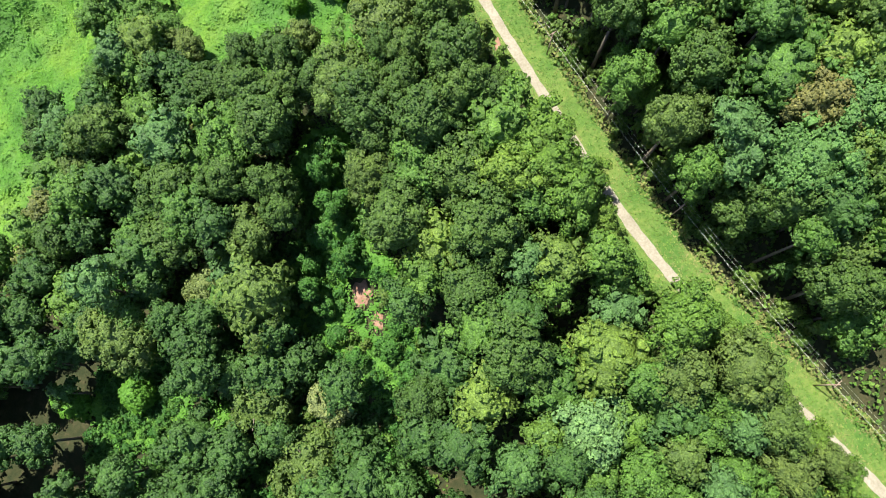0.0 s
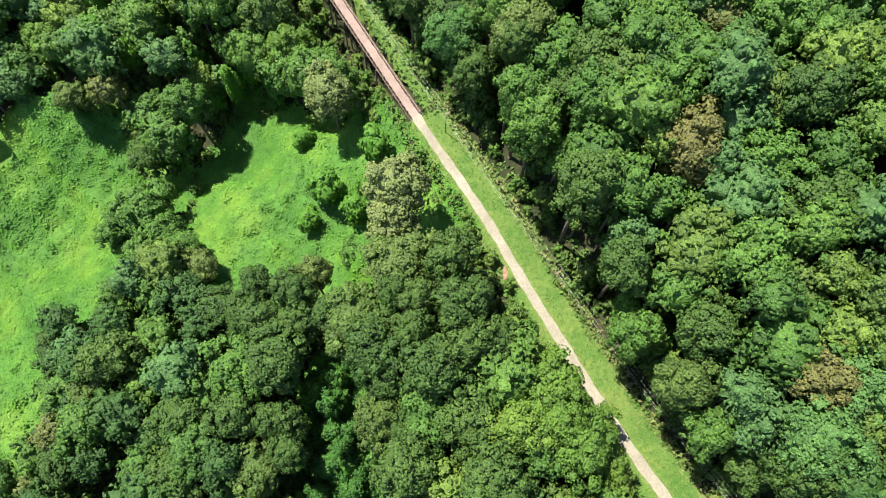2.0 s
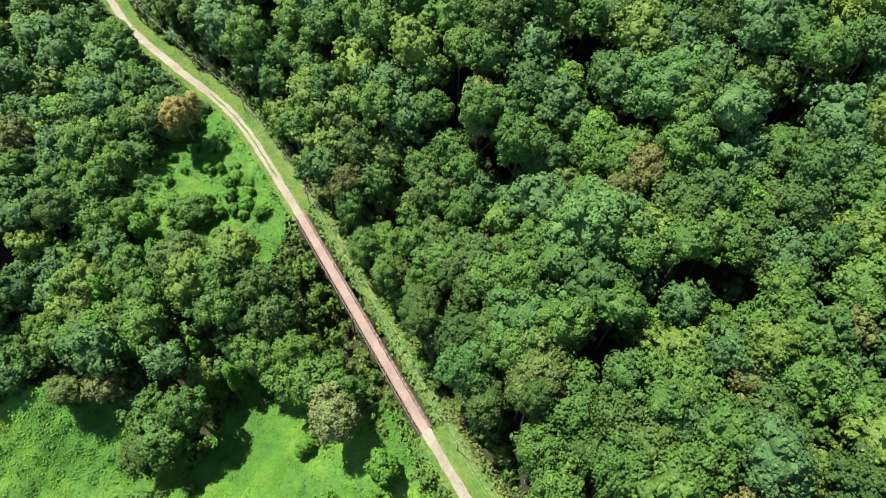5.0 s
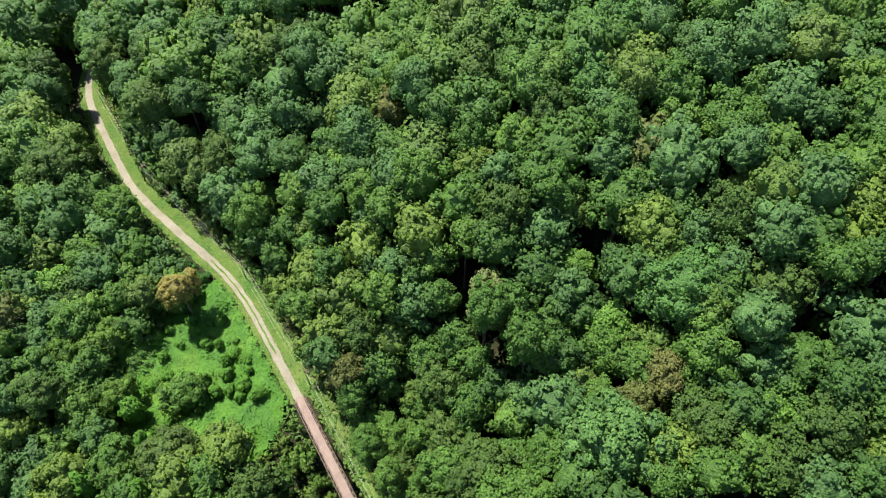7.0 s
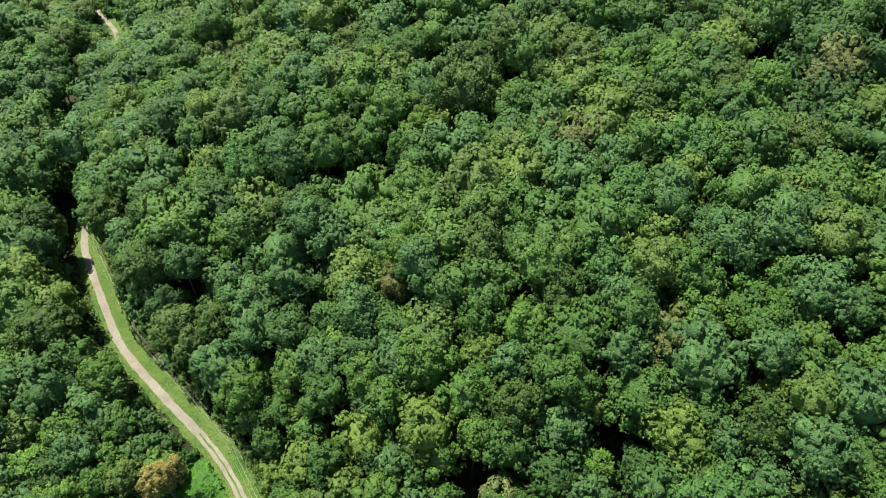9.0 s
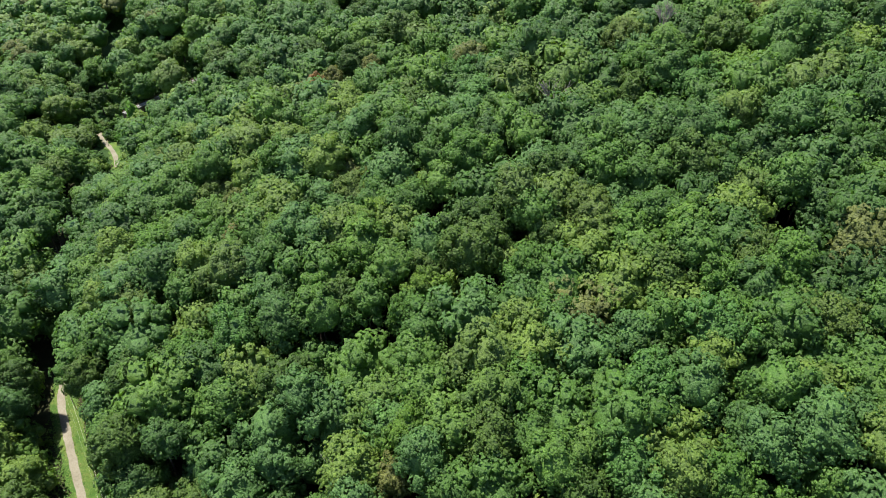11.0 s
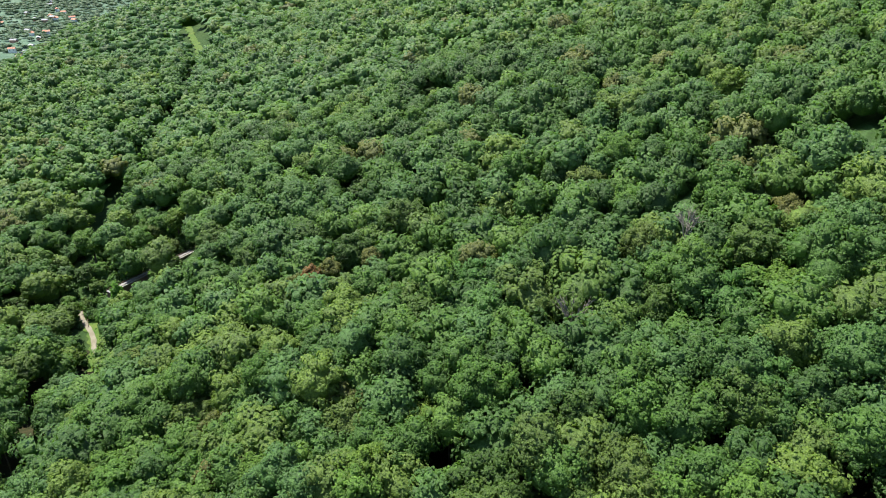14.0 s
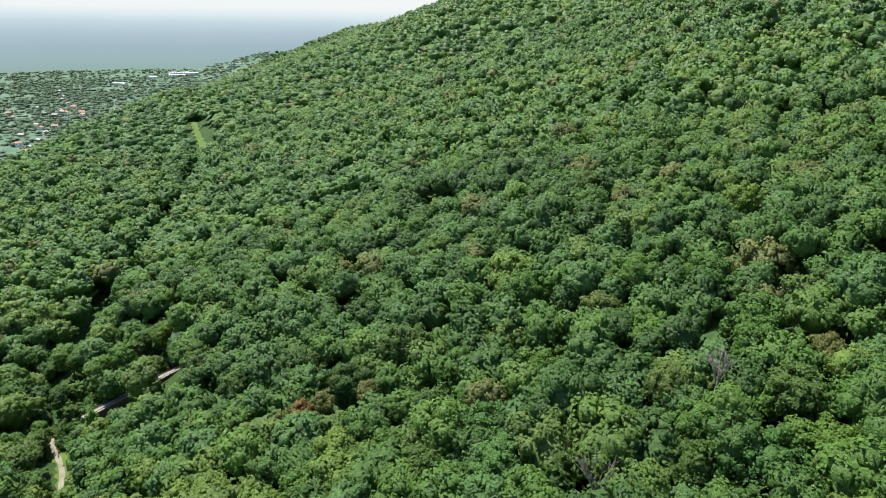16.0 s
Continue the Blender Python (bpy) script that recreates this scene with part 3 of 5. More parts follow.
MAPLES2_SLOPE = [(52, 243, 74, 8), (64, 233, 71, 7.5), (-20, 303, 66, 6.5), (-49, 308, 66, 6), (-88, 299, 50, 7.5), (39, 217, 60, 7.5), (-13, 228, 55, 6.5), (-127, 471, 50, 8), (-153, 469, 39, 7), (-182, 534, 21, 3.0), (25, 454, 95, 8.5), (93, 430, 119, 8), (20, 495, 110, 9), (-59, 407, 74, 7.5), (65, 573, 129, 9.5), (-83, 625, 88, 9.5), (-198, 555, 38, 7), (-237, 571, 29, 7.5), (-229, 634, 48, 8.5)]
POPLARS_SLOPE = [(-73, 300, 59, 7), (-66, 423, 69, 5.5), (78, 383, 105, 8.5), (3, 397, 91, 8.5), (76, 347, 98, 7.5), (-22, 267, 57, 8), (33, 248, 71, 7.5), (40, 264, 78, 7), (-1, 417, 92, 8), (137, 480, 135, 9), (60, 278, 84, 8)]
LOCUSTS_SLOPE = [(-35, 338, 74, 8), (-16, 308, 69, 5.5), (34, 411, 99, 8), (-18, 358, 73, 6), (-67, 346, 62, 7), (98, 386, 108, 8), (128, 533, 142, 9), (-120, 621, 71, 8), (-18, 636, 105, 7.5), (-183, 577, 41, 5.5), (-19, 262, 62, 6.5)]
OLIVES_SLOPE = [(35, 326, 87, 8), (75, 299, 90, 7), (-114, 322, 49, 7), (-101, 381, 55, 7.5), (-145, 425, 42, 7.5), (59, 417, 108, 6), (51, 478, 109, 8), (-43, 362, 69, 7.5), (86, 277, 88, 7.5)]
LIMES = [(27.6, 206.7, 40, 4.4), (61, 162.5, 48, 4.2), (34, 188.5, 41, 5.6), (42.9, 61.5, 18, 3.8), (36.9, 65.8, 20, 3.8), (-35.5, 242, 42, 4.6)]
TRAIL_END = [("oak", -226, 539, 20, 5), ("olive", -215, 531, 15, 4), ("maple", -221, 547, 19, 5), ("maple", -236, 505, 14, 6.5), ("oak", -252, 511, 14, 7), ("maple", -229, 522, 9, 4.5), ("maple", -207, 552, 27, 6), ("poplar", -208, 574, 30, 7.5), ("locust", -179, 529, 17, 3.4), ("oak", -163, 565, 25, 5), ("olive", -184, 566, 25, 5), ("poplar", -204, 592, 35, 7.5), ("maple", -195, 583, 35, 7), ("oak", -213, 599, 32, 7), ("maple", -187, 592, 37, 7), ("olive", -198, 576, 31, 5), ("maple", -203, 583, 32, 6)]
RUSSETS_SLOPE = [(-86, 352, 54, 4.5), (-22, 252, 55, 4), (112, 420, 118, 5), (-90, 372, 56, 4.5), (-45, 455, 77, 4.5)]
# gaps in the canopy: x, y, half width
GAPS = [(0, 311, 5.5), (87, 318, 6.5), (152, 452, 8), (-14, 344, 3), (-41, 260, 4.5), (-26, 299, 4.5), (103, 402, 4.5), (31, 202, 4), (72, 180, 5), (-2, 204, 4), (29.5, 384, 6.5), (73, 412, 4.0), (28.3, 129.7, 4), (51.2, 145.1, 4), (57.8, 144.6, 3.5), (71.7, 138.2, 4.5), (25.6, 137.7, 3), (4.1, 168.7, 3.5), (-19.0, 181.3, 3.5), (37.6, 133.3, 3.5), (32.8, 212.1, 4), (12.4, 187.4, 3), (-78, 30.4, 3.5), (-62, 22, 3.5), (-63.6, 6.6, 4), (-52, -0.6, 3), (-67.5, -9.3, 5), (-41.8, -17.3, 4), (-26.3, 7.2, 3.5), (-34.2, 31, 3.5), (-163, 354.5, 5.5), (-166, 365, 6), (-171, 378, 6), (-176, 391, 6), (-180.5, 403, 5), (-185, 414.5, 3), (-189, 425, 2)]

def trunk_part(parent, top, r, mat=None, forks=4, seed=0):
    g = random.Random(seed)
    bm = bmesh.new()
    lean = (g.uniform(-0.4, 0.4), g.uniform(-0.4, 0.4))
    split = (lean[0], lean[1], top * 0.55)
    limb(bm, (0, 0, -1.5), (0, 0, 0.6), r * 1.7, r * 1.05, 7)
    limb(bm, (0, 0, 0.5), split, r * 1.05, r * 0.7, 7)
    limb(bm, split, (lean[0] * 2, lean[1] * 2, top * 0.92), r * 0.7, r * 0.15, 5)
    for i in range(forks):
        a = i * 6.283 / forks + g.uniform(-0.4, 0.4)
        z0 = top * g.uniform(0.42, 0.66)
        limb(bm, (lean[0], lean[1], z0), (math.cos(a) * 3.2, math.sin(a) * 3.2, z0 + top * 0.2), r * 0.42, r * 0.10, 5)
    return part("trunk", bm, mat or BARK, parent, smooth_faces=True)


# a model tree is 20 m high, with a crown 5 m in radius
LABELS = {
    "ash": "small ash tree with straw-yellow fading leaves",
    "oak": "tall dark green oak with a dense lumpy crown", "maple": "tall bright mid green maple in full summer leaf",
    "locust": "yellow-green locust tree with a light open crown", "olive": "dull olive green tree with small rounded leaf clumps",
    "poplar": "pale blue-green tulip poplar with a broad domed crown", "russet": "green tree with a brown-tinged fading crown", "sourwood": "pale grey-green sourwood with creamy flower sprays", "linden": "pale mint green linden with a thin soft crown", "lime": "small bright lime green tree in fresh leaf", "orange": "dying tree with rust orange leaves among green crowns"}
models = {}
for n_, (kind_, _) in enumerate(SPECIES.items()):
    for variant in range({"oak": 4, "maple": 4, "orange": 1, "linden": 1, "ash": 1, "lime": 2}.get(kind_, 2)):
        fine = kind_ in ("locust", "olive", "poplar")
        v, f, nn = crown_shape(100 + 10 * n_ + variant, 60 if kind_ != "poplar" else 80, 1500 if not fine else 1750, 0.050 if not fine else 0.045, 0, 1.0, 0.74 if kind_ != "poplar" else 0.78, 0.28)
        v = v * np.array([5.6, 5.6, 6.2]) + np.array([0, 0, 13.4])
        ob = thing(kind_ + "_tree", (0, 0, 0), LABELS[kind_], "tree", "trees along the trail")
        trunk_part(ob, 18.5, 0.34, forks=5, seed=n_ * 3 + variant)
        cr = new("crown", mesh_of("crown", v, f, [LEAF[kind_]], normals=nn))
        cr.parent = ob
        models.setdefault(kind_, []).append(ob)

stood = []           # x, y, top of the trees given one by one
placed = []          # x, y, radius of every tree that stands
used_models = set()
tree_count = 0


def stand(kind_, x, y, top, r):
    """One tree of a kind whose crown tops out at that height."""
    global tree_count
    z = h1(x, y)
    tall = max(top - z, 1.5 * r)
    src = models[kind_][tree_count % len(models[kind_])]
    beside = float(along([x], [y])[1][0])
    k = (1.12 if beside > 22 or y > 200 else 0.96 if beside > 0 else 1.0) * r / 5
    m = pose(x, y, top - tall, 0, 0, float(rng.uniform(0, 360))) @ Matrix.Diagonal((k, k * float(rng.uniform(0.92, 1.08)), k, 1))
    if src.name in used_models:
        ob = copy_thing(src, m)
        ob.matrix_basis = m
    else:
        ob = src
        ob.matrix_basis = m
        used_models.add(src.name)
    for o in ob.children:                          # the trunk reaches up to a crown of unchanged shape
        if o.name.startswith("trunk"):
            o.scale = (0.8 + 0.01 * tall, 0.8 + 0.01 * tall, tall / k / 20)
        else:
            cz = min(1.18, max(0.95, tall / k / 22))
            o.scale, o.location = (1, 1, cz), (0, 0, tall / k - 19.8 * cz)
    tree_count += 1
    placed.append((x, y, r))
    stood.append((x, y, top, r))


for x, y, tall, r in ((-124, 219, 17, 6.5), (-113, 211, 16, 5.5), (-105, 202, 15, 5), (-116, 198, 16, 5), (-99, 186, 15, 4.6)):
    stand("lime" if r > 5 else "locust", x, y, h1(x, y) + tall, r)
for row in TRAIL_END:
    stand(*row)
for kind_, rows_ in (("oak", OAKS_LEFT), ("maple", MAPLES_LEFT), ("olive", OLIVES_LEFT), ("locust", LOCUSTS_LEFT), ("sourwood", SOURWOODS_LEFT), ("oak", OAKS_RIGHT), ("maple", MAPLES_RIGHT), ("poplar", POPLARS_RIGHT), ("oak", OAKS_AHEAD), ("maple", MAPLES_AHEAD), ("oak", OAKS_SLOPE), ("maple", MAPLES_SLOPE), ("maple", MAPLES2_SLOPE), ("poplar", POPLARS_SLOPE), ("locust", LOCUSTS_SLOPE), ("olive", OLIVES_SLOPE), ("russet", RUSSETS_SLOPE), ("lime", LIMES)):
    for row in rows_:
        stand(kind_, *row)
for i, row in enumerate(ODD_RIGHT):
    stand("russet" if i in (1, 2, 3, 5, 6) else "sourwood" if i == 4 else "olive", *row)
stand("linden", 29, -6, 13, 7.6)
stand("ash", -83.5, 213, 21, 4.6)
for i in range(11):                                # low trees placed to hide the trail's near stretch from the camera
    u = 0.16 + 0.072 * i
    off = 5.4 + 0.7 * math.sin(i * 2.3)
    stand(("locust", "olive", "locust", "lime", "olive", "locust")[i % 6], 87.5 - 39 * u - 0.756 * off, -18.7 + 45 * u - 0.656 * off, 10.5 + 2 * math.sin(i * 1.7), 3.3 + 0.5 * math.sin(i * 3.1))
stand("orange", -72, 454, 69, 5)
stand("russet", -64, 457, 71, 5)
stand("russet", -80, 450, 65, 5)

# open places without trees: centre, half widths
OPEN = [(-112, 105, 38, 32), (-53, 106, 22, 30), (-118, 55, 17, 24), (-77, 191, 25, 29), (-22, 22, 11, 10), (-60, 135, 6, 8), (-72, -2, 9, 8), (-22, 82, 9, 13), (-27, 106, 17, 22), (-6, 91, 9, 13), (-28, 53, 6, 8), (-26, 43, 5, 9), (-23, 32, 5, 8), (-12, 8, 7, 6), (-32, 25, 4, 5), (-66, 206, 8, 15), (-80, 224, 6, 7)]


def is_open(x, y, grow=0.0):
    o = np.zeros(len(x), bool)
    for cx, cy, a, b in OPEN:
        o |= ((x - cx) / (a + grow)) ** 2 + ((y - cy) / (b + grow)) ** 2 < 1
    return o


def scatter(x0, x1, y0, y1, gap, seed):
    """Places on a jittered grid."""
    g = np.random.default_rng(seed)
    xs, ys = np.meshgrid(np.arange(x0, x1, gap), np.arange(y0, y1, gap))
    xs = xs + (np.arange(xs.shape[0])[:, None] % 2) * gap / 2
    return (xs + g.uniform(-0.36, 0.36, xs.shape) * gap).ravel(), (ys + g.uniform(-0.36, 0.36, ys.shape) * gap).ravel()


def tree_height(x, y, s, d):
    """How tall the wood stands: tall in the cove and on the hill, lower in the gully to the left."""
    t = 30 + 3 * np.sin(x * 0.05) * np.cos(y * 0.043)
    t = t - 9 * (d < 0) * smooth(6, 60, -d) * (1 - smooth(S_BRIDGE1 + 20, S_BRIDGE1 + 90, s))
    t = t + (5.5 - 2.5 * smooth(500, 640, y)) * smooth(30, 75, d) * smooth(170, 235, y) - 7 * smooth(420, 470, y) * (1 - smooth(620, 680, y)) * (1 - smooth(14, 45, np.abs(d)))
    return t - 7 * np.exp(-((s - S_MID - 10) / 24) ** 2) * (d > 0) * (1 - smooth(50, 110, d))


def in_sight(x, y, margin=8, back=-60):
    """Within the fan that the flight looks over."""
    ang = np.degrees(np.arctan2(np.abs(x + 10), y - back))
    return (ang < 37 + margin) & (y > back)


def clear_of(x, y, r, near, share=0.82):
    """Keeps those of the places that leave room for the trees that stand already."""
    near = np.array(near)
    keep = np.ones(len(x), bool)
    for k in range(0, len(x), 2000):
        q = np.hypot(x[k:k + 2000, None] - near[:, 0], y[k:k + 2000, None] - near[:, 1])
        keep[k:k + 2000] = (q > share * (r[k:k + 2000, None] + near[:, 2])).all(1)
    return keep


def swell(x, y):
    """How far the canopy near the trees that stand one by one rises over its usual height."""
    p = np.array([q[:4] for q in stood])
    over = p[:, 2] - height(p[:, 0], p[:, 1])
    ps, pd = along(p[:, 0], p[:, 1])
    over = np.clip(over - tree_height(p[:, 0], p[:, 1], ps, pd), -16, 16)
    out = np.zeros(len(x))
    for k in range(0, len(x), 2000):
        w = np.exp(-((x[k:k + 2000, None] - p[:, 0]) ** 2 + (y[k:k + 2000, None] - p[:, 1]) ** 2) / 500.0)
        out[k:k + 2000] = (w * over).sum(1) / (w.sum(1) + 0.12)
    return out


# the rest of the near wood: trees fill the room that is left, then lower ones fill the gaps
def fill(count, lo, hi, share, others, seed, right_room):
    g = np.random.default_rng(seed)
    x, y = g.uniform(-200, 170, count), g.uniform(-45, 420, count)
    r = g.uniform(lo, hi, count) * (1 + 0.62 * smooth(180, 310, y))
    s, d = along(x, y)
    room = np.where(s > S_END, 2.0, np.where(d > 0, right_room + np.where(s < S_BRIDGE0, 4.5, 0) + r, 4.5 + r + 5 * ((s > S_BRIDGE0 + 20) & (s < S_BRIDGE1 + 40)) + 4.5 * ((y > 40) & (y < 118))))
    ok = (np.abs(d) > room) & ~is_open(x, y, np.where(y < 75, 3.6, 1.5)) & (x > -106 - 0.22 * np.maximum(y, 0)) & (x < 78 + 0.26 * np.maximum(y, 0)) & (y > -42) & clear_of(x, y, r, others, share)
    grid = {}
    kept = []
    for i in np.nonzero(ok)[0]:
        cx_, cy_ = int(x[i] // 14), int(y[i] // 14)
        if all(math.hypot(x[i] - x[j], y[i] - y[j]) > share * (r[i] + r[j]) for a in (-1, 0, 1) for b in (-1, 0, 1) for j in grid.get((cx_ + a, cy_ + b), ())):
            grid.setdefault((cx_, cy_), []).append(i)
            kept.append(i)
    kept = np.array(kept)
    return x[kept], y[kept], r[kept], s[kept], d[kept]


fx, fy, fr, fs, fd = fill(32000, 3.8, 7.8, 0.56, placed + [(a, b, 1.5 * c) for a, b, c in GAPS], 3, 4.5)
ftop = height(fx, fy) + (tree_height(fx, fy, fs, fd) + swell(fx, fy) + rng.normal(0, 3.0, len(fx))) * np.where((np.abs(fd) < 16) & (fd < 0), 0.8, 1)
every = placed + [(a, b, 1.2 * c) for a, b, c in GAPS] + list(zip(fx.tolist(), fy.tolist(), fr.tolist()))
lx, ly, lr, ls, ld = fill(26000, 2.6, 4.0, 0.64, every, 4, 5.0)
thin = (ld > -14) | (ly > 130) | (np.random.default_rng(15).uniform(0, 1, len(lx)) < 0.35)
lx, ly, lr, ls, ld = (a[thin] for a in (lx, ly, lr, ls, ld))
ltop = height(lx, ly) + ((tree_height(lx, ly, ls, ld) + swell(lx, ly)) * 0.72 + rng.normal(0, 2.5, len(lx))) * np.where(np.abs(ld) < 16, 0.7, 1)
thin = (fd > -14) | (fy > 78) | (np.random.default_rng(16).uniform(0, 1, len(fx)) < np.where((fy < 14) & (fx < 0), 0.75, 0.84))
thin &= ~((fd < -8) & (fy > 118) & (fy < 178)) | (np.random.default_rng(17).uniform(0, 1, len(fx)) < 0.72)
fx, fy, fr, fs, fd, ftop = (a[thin] for a in (fx, fy, fr, fs, fd, ftop))
order = np.argsort(np.hypot((fx + 20) / 1.0, (fy - 110) / 1.6))
named = set(order[:max(0, 350 - tree_count)].tolist())
for i in sorted(named):
    # dark kinds are picked in the gully in place of its shade
    kind_ = ("oak", "olive", "oak", "oak", "maple")[int(rng.integers(5))] if fd[i] < -12 and 18 < fy[i] < 90 else "oak" if fd[i] < -30 and fy[i] < 20 else ("maple", "locust", "maple", "olive", "maple", "locust")[int(rng.integers(6))] if fd[i] < -5 and fy[i] < 235 else ("oak", "maple", "oak", "maple", "olive", "oak", "maple", "locust", "oak", "maple", "oak", "maple")[int(rng.integers(12))]
    stand(kind_, float(fx[i]), float(fy[i]), float(ftop[i]), float(fr[i]))


def wood(name, x, y, top, r, deep, shapes, label, trunk=False, seed=0, tints=None, mat=LEAF_MIXED):
    """Many trees joined into one mesh. deep: how far down the crown reaches from its top, in crown radii."""
    g = np.random.default_rng(seed)
    vs, fs, ts, sl, ns, n = [], [], [], [], [], 0
    zg = height(x, y) if trunk else None
    pick = g.integers(0, len(shapes), len(x))
    yaw = g.uniform(0, 6.283, len(x))
    tt = np.clip(g.beta(1.3, 1.8, len(x)) + 0.14 * np.sin(x * 0.03 + 1) * np.sin(y * 0.027) + 0.10 * np.sin(x * 0.011 + y * 0.008), 0, 0.9) if tints is None else tints
    if tints is None:
        tt[g.uniform(0, 1, len(x)) < 0.02] = 1.0          # a few fade early
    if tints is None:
        tt = np.where((y < 20) & (x < 8), 0.14 * tt, tt)   # darker tint paints in the gully's shade
    for i in range(len(x)):
        v, f, nn = shapes[pick[i]]
        c, s_ = math.cos(yaw[i]), math.sin(yaw[i])
        w = np.empty_like(v)
        w[:, 0] = (v[:, 0] * c - v[:, 1] * s_) * r[i] + x[i]
        w[:, 1] = (v[:, 0] * s_ + v[:, 1] * c) * r[i] + y[i]
        w[:, 2] = (v[:, 2] - 1) * r[i] * deep + top[i]
        vs.append(w)
        ns.append(np.column_stack([nn[:, 0] * c - nn[:, 1] * s_, nn[:, 0] * s_ + nn[:, 1] * c, nn[:, 2]]))
        fs.append(f + n)
        ts.append(np.full(len(v), tt[i]))
        sl.append(np.zeros(len(f), np.int32))
        n += len(v)
        if trunk:
            q = 6.283 * np.arange(5) / 5
            lo = np.column_stack([x[i] + 0.4 * np.cos(q), y[i] + 0.4 * np.sin(q), np.full(5, zg[i] - 1)])
            hi = np.column_stack([x[i] + 0.2 * np.cos(q), y[i] + 0.2 * np.sin(q), np.full(5, top[i] - r[i] * deep)])
            vs.append(np.vstack([lo, hi]))
            ns.append(np.tile(np.column_stack([np.cos(q), np.sin(q), 0 * q]), (2, 1)))
            k = np.arange(5)
            fs.append(np.vstack([np.stack([k, (k + 1) % 5, (k + 1) % 5 + 5], 1), np.stack([k, (k + 1) % 5 + 5, k + 5], 1)]) + n)
            ts.append(np.full(10, 0.5))
            sl.append(np.ones(10, np.int32))
            n += 10
    ob = new(name, mesh_of(name, np.vstack(vs), np.vstack(fs), [mat, BARK], np.concatenate(sl), np.concatenate(ts), normals=np.vstack(ns)))
    return tagged(ob, label, "woodland", kind="stuff")


rest = np.array([i for i in range(len(fx)) if i not in named])
SHAPES_1 = [crown_shape(500 + k, 30, 440, 0.072, 0, 1.0, 0.72, 0.3) for k in range(8)]
SHAPES_1B = [crown_shape(520 + k, 28, 680, 0.060, 0, 1.0, 0.72, 0.3, -0.4, 0.4) for k in range(8)]
SHAPES_LOW = [crown_shape(550 + k, 9, 66, 0.17, 0, 1.0, 0.66, 0.35) for k in range(6)]
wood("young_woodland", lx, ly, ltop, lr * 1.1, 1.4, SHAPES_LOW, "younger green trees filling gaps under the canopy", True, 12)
ahead = fy[rest] > 235
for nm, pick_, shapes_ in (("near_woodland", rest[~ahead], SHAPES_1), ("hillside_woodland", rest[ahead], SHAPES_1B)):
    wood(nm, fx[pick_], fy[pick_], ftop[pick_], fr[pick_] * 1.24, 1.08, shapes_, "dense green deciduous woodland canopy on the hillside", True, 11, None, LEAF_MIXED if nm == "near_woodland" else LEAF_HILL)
every = every + list(zip(lx.tolist(), ly.tolist(), (lr * 0.7).tolist()))
bx, by, br, bs, bd = fill(16000, 2.0, 3.2, 0.62, every, 6, 5.0)
keep_ = (bd > 0) | (bs > S_BRIDGE1)
bx, by, br, bs, bd = (a[keep_] for a in (bx, by, br, bs, bd))
wood("sapling_layer", bx, by, height(bx, by) + tree_height(bx, by, bs, bd) * rng.uniform(0.3, 0.55, len(bx)), br * 1.15, 1.8, SHAPES_LOW, "green saplings closing the gaps below the canopy", True, 13)


# places far ahead kept in the camera's view: x, y, height, half width, depth over which trees are cut low
SIGHT_CLEARINGS = [(-198, 524, 15, 5, 66), (-190, 538, 15, 0.5, 64), (-110, 589, 47, 0, 16), (-84, 613, 57, 0, 16), (-212, 508, 0, 4, 26), (276, 852, 192, 3, 60), (-177, 557, 16, 3.5, 75)]


def lowered(x, y, top):
    """Cuts trees down to the camera's sight line where they would hide such a place."""
    for gx_, gy_, gz_, half, deep in SIGHT_CLEARINGS:
        vx_, vy_ = -15 - gx_, 220 - gy_
        q = math.hypot(vx_, vy_)
        t = ((x - gx_) * vx_ + (y - gy_) * vy_) / q
        w = ((x - gx_) * vy_ - (y - gy_) * vx_) / q
        hit = (np.abs(w) < half + 5) & (t > -6) & (t < deep)
        top = np.where(hit, np.minimum(top, gz_ - 1.5 + 0.9 * (208 - gz_) / q * np.maximum(t - 5, 0)), top)
    return top


